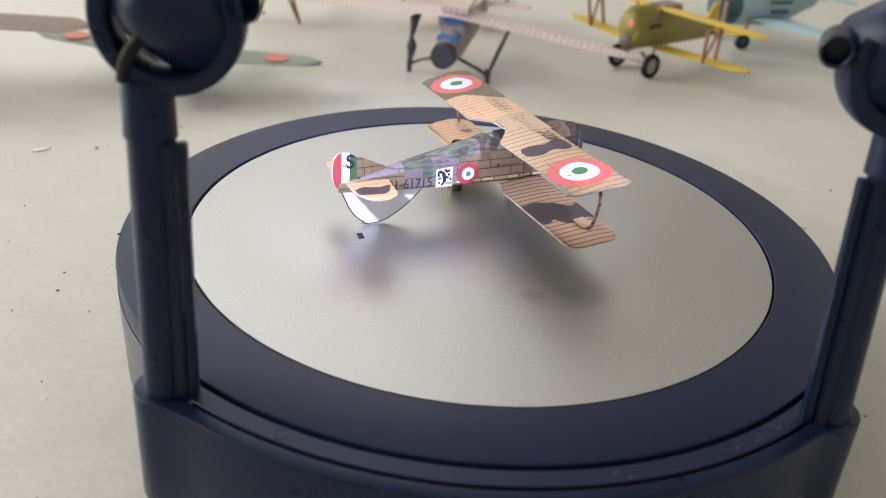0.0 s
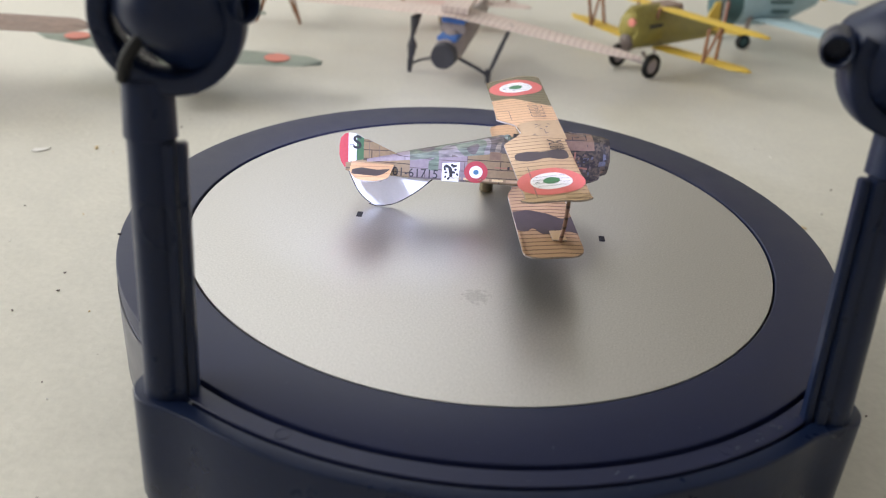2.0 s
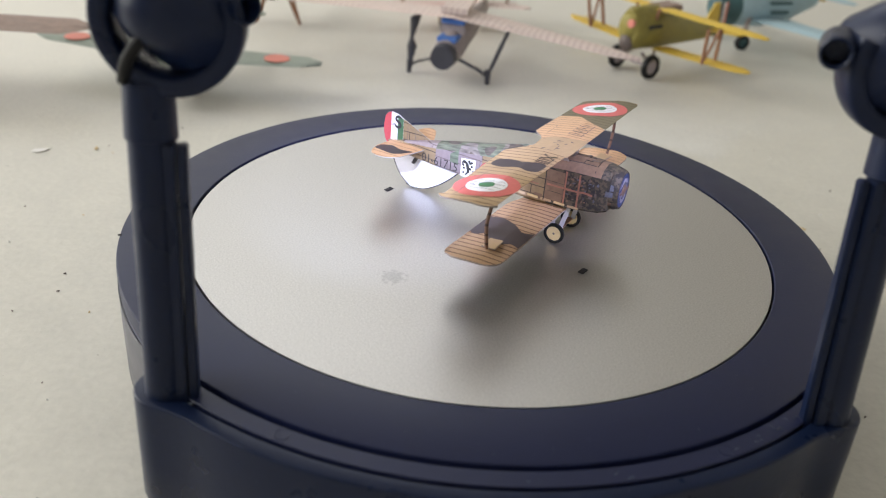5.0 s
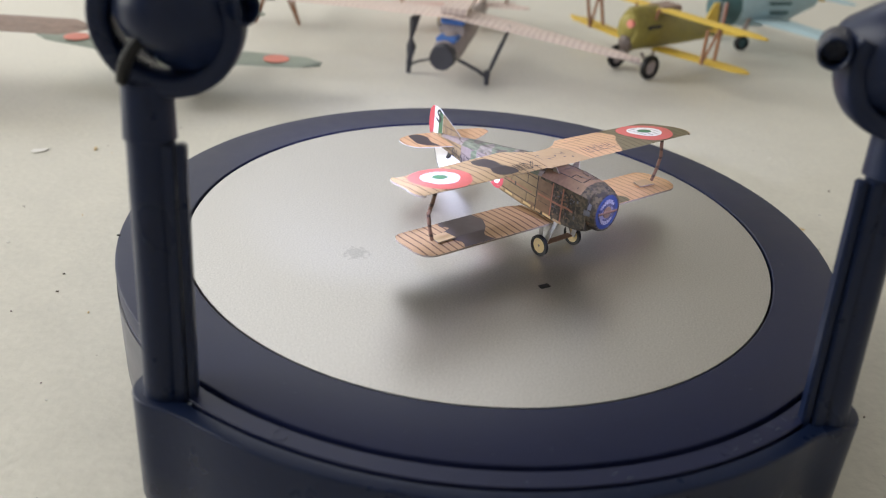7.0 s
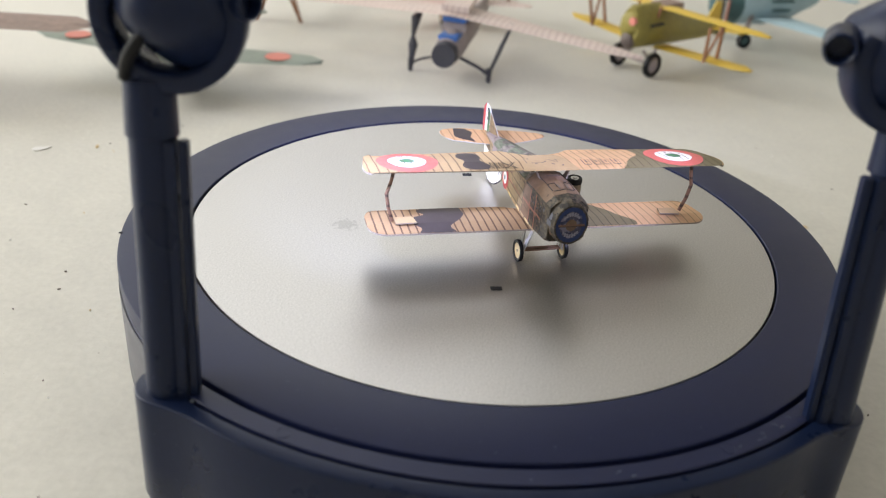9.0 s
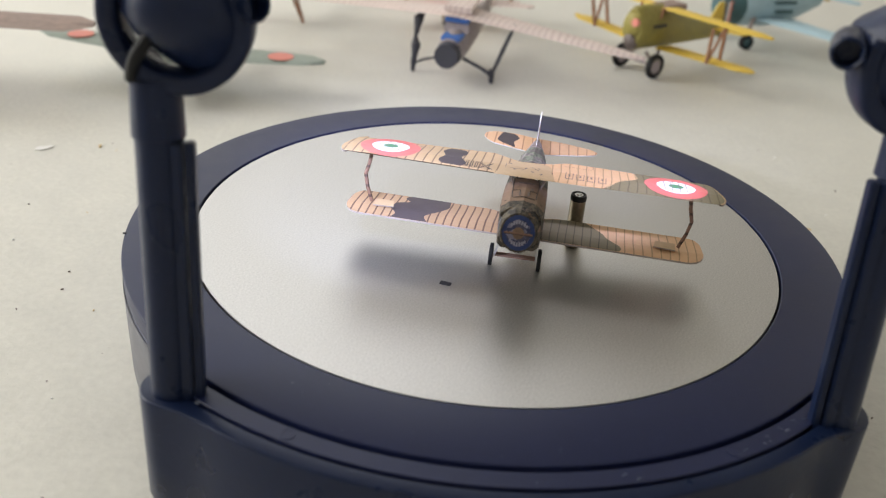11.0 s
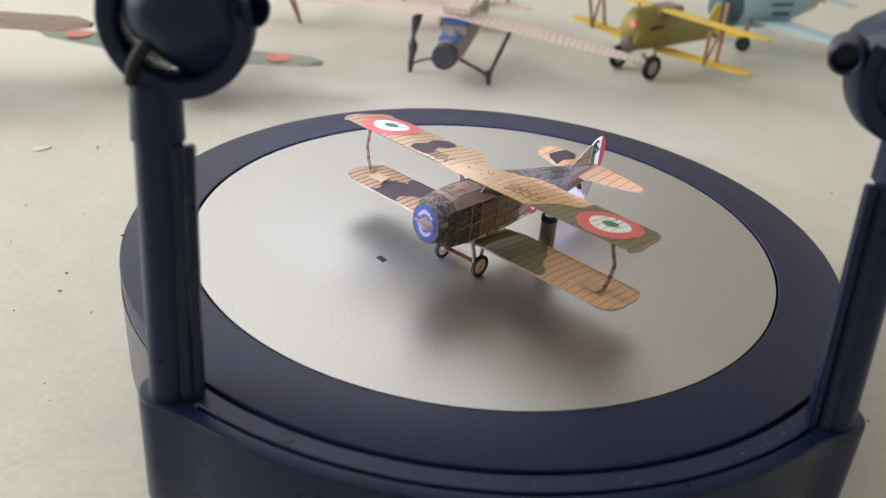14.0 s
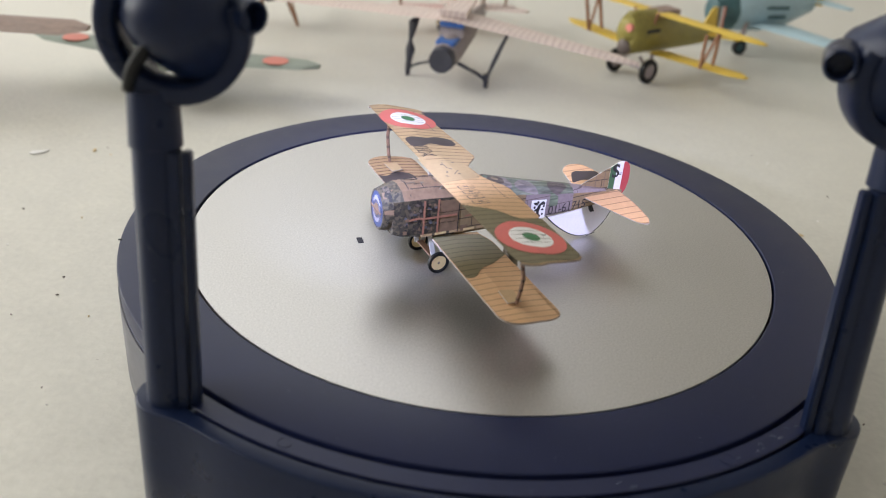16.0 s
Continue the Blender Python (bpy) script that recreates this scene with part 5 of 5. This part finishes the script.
def scraps():
    """Crumbs and paper scraps on the table."""
    rnd = random.Random(7)
    for x, y, r, m in ((-2.06, 1.36, 0.030, "white"), (-1.80, 1.42, 0.012, "hub"), (-1.55, 0.20, 0.0040, "deck"), (-1.70, -0.35, 0.0035, "deck"), (-1.62, -0.55, 0.010, "white"), (1.62, 0.85, 0.012, "hub"), (1.5, 0.1, 0.0050, "deck"), (1.95, 1.3, 0.0045, "deck"), (-1.9, 0.75, 0.0035, "deck"),
                       (-1.45, 1.75, 0.0040, "deck"), (1.55, -0.35, 0.0050, "deck")) + tuple(
                       (rnd.uniform(*xs), rnd.uniform(*ys), rnd.uniform(0.0020, 0.0045), rnd.choice(("deck", "greymauve", "hub", "white"))) for xs, ys, n in (((-1.75, -1.12), (-1.05, -0.2), 9), ((-2.1, -1.35), (-0.2, 1.6), 8), ((1.35, 2.3), (-0.2, 2.0), 14), ((1.02, 1.5), (-1.0, -0.5), 5)) for i in range(n)):
        o = [(r * rnd.uniform(0.5, 1.3) * math.cos(2 * math.pi * i / 7) * 1.5, r * rnd.uniform(0.4, 1.0) * math.sin(2 * math.pi * i / 7)) for i in range(7)]
        ob = part("crumb", slab(o, 0.004, None, 0.005), [M[m], M[m]])
        ob.matrix_basis = at(x, y, TABLE + 0.0005, rnd.uniform(0, 180))
        tagged(ob, "small crumb or paper scrap lying on the table", "scrap", "crumbs on the table")


room()
work_table()
table_turner, turning_plate = turntable()
model = biplane()
cylinder = metal_cylinder()
high_wing_monoplane()
yellow_biplane()
blue_aircraft()
green_fighter()
brown_aircraft()
grey_aircraft()
red_aircraft()
scraps()

# turn of the plate, degrees at seconds
TURN = [(0, 0.3), (0.5, -5.2), (1, -10.6), (1.5, -16.0), (2, -21.5), (2.5, -27.0), (3, -32.6), (3.5, -38.2), (4, -43.8), (4.5, -49.5), (5, -55.2), (5.5, -60.9), (6, -66.7), (6.5, -72.5),
        (7, -78.3), (7.5, -84.1), (8, -89.8), (8.5, -95.5), (9, -101.2), (9.5, -107.0), (10, -112.8), (10.5, -118.6), (11, -124.4), (11.5, -130.2), (12, -135.9), (12.5, -141.5), (13, -147.1), (13.5, -152.7),
        (14, -158.2), (14.5, -163.8), (15, -169.3), (15.5, -174.8), (16, -180.4)]


def motions():
    walk(turning_plate, [(t, pose(0, 0, 0, 0, 0, a)) for t, a in TURN])
    walk(model, [(t, pose(0, 0, 0, 0, 0, a) @ at(0.0957, 0.184, 0.0, 24.0, -0.7)) for t, a in TURN])
    walk(cylinder, [(t, pose(0, 0, 0, 0, 0, a) @ at(-0.070, 0.302, 0.0005)) for t, a in TURN])


motions()
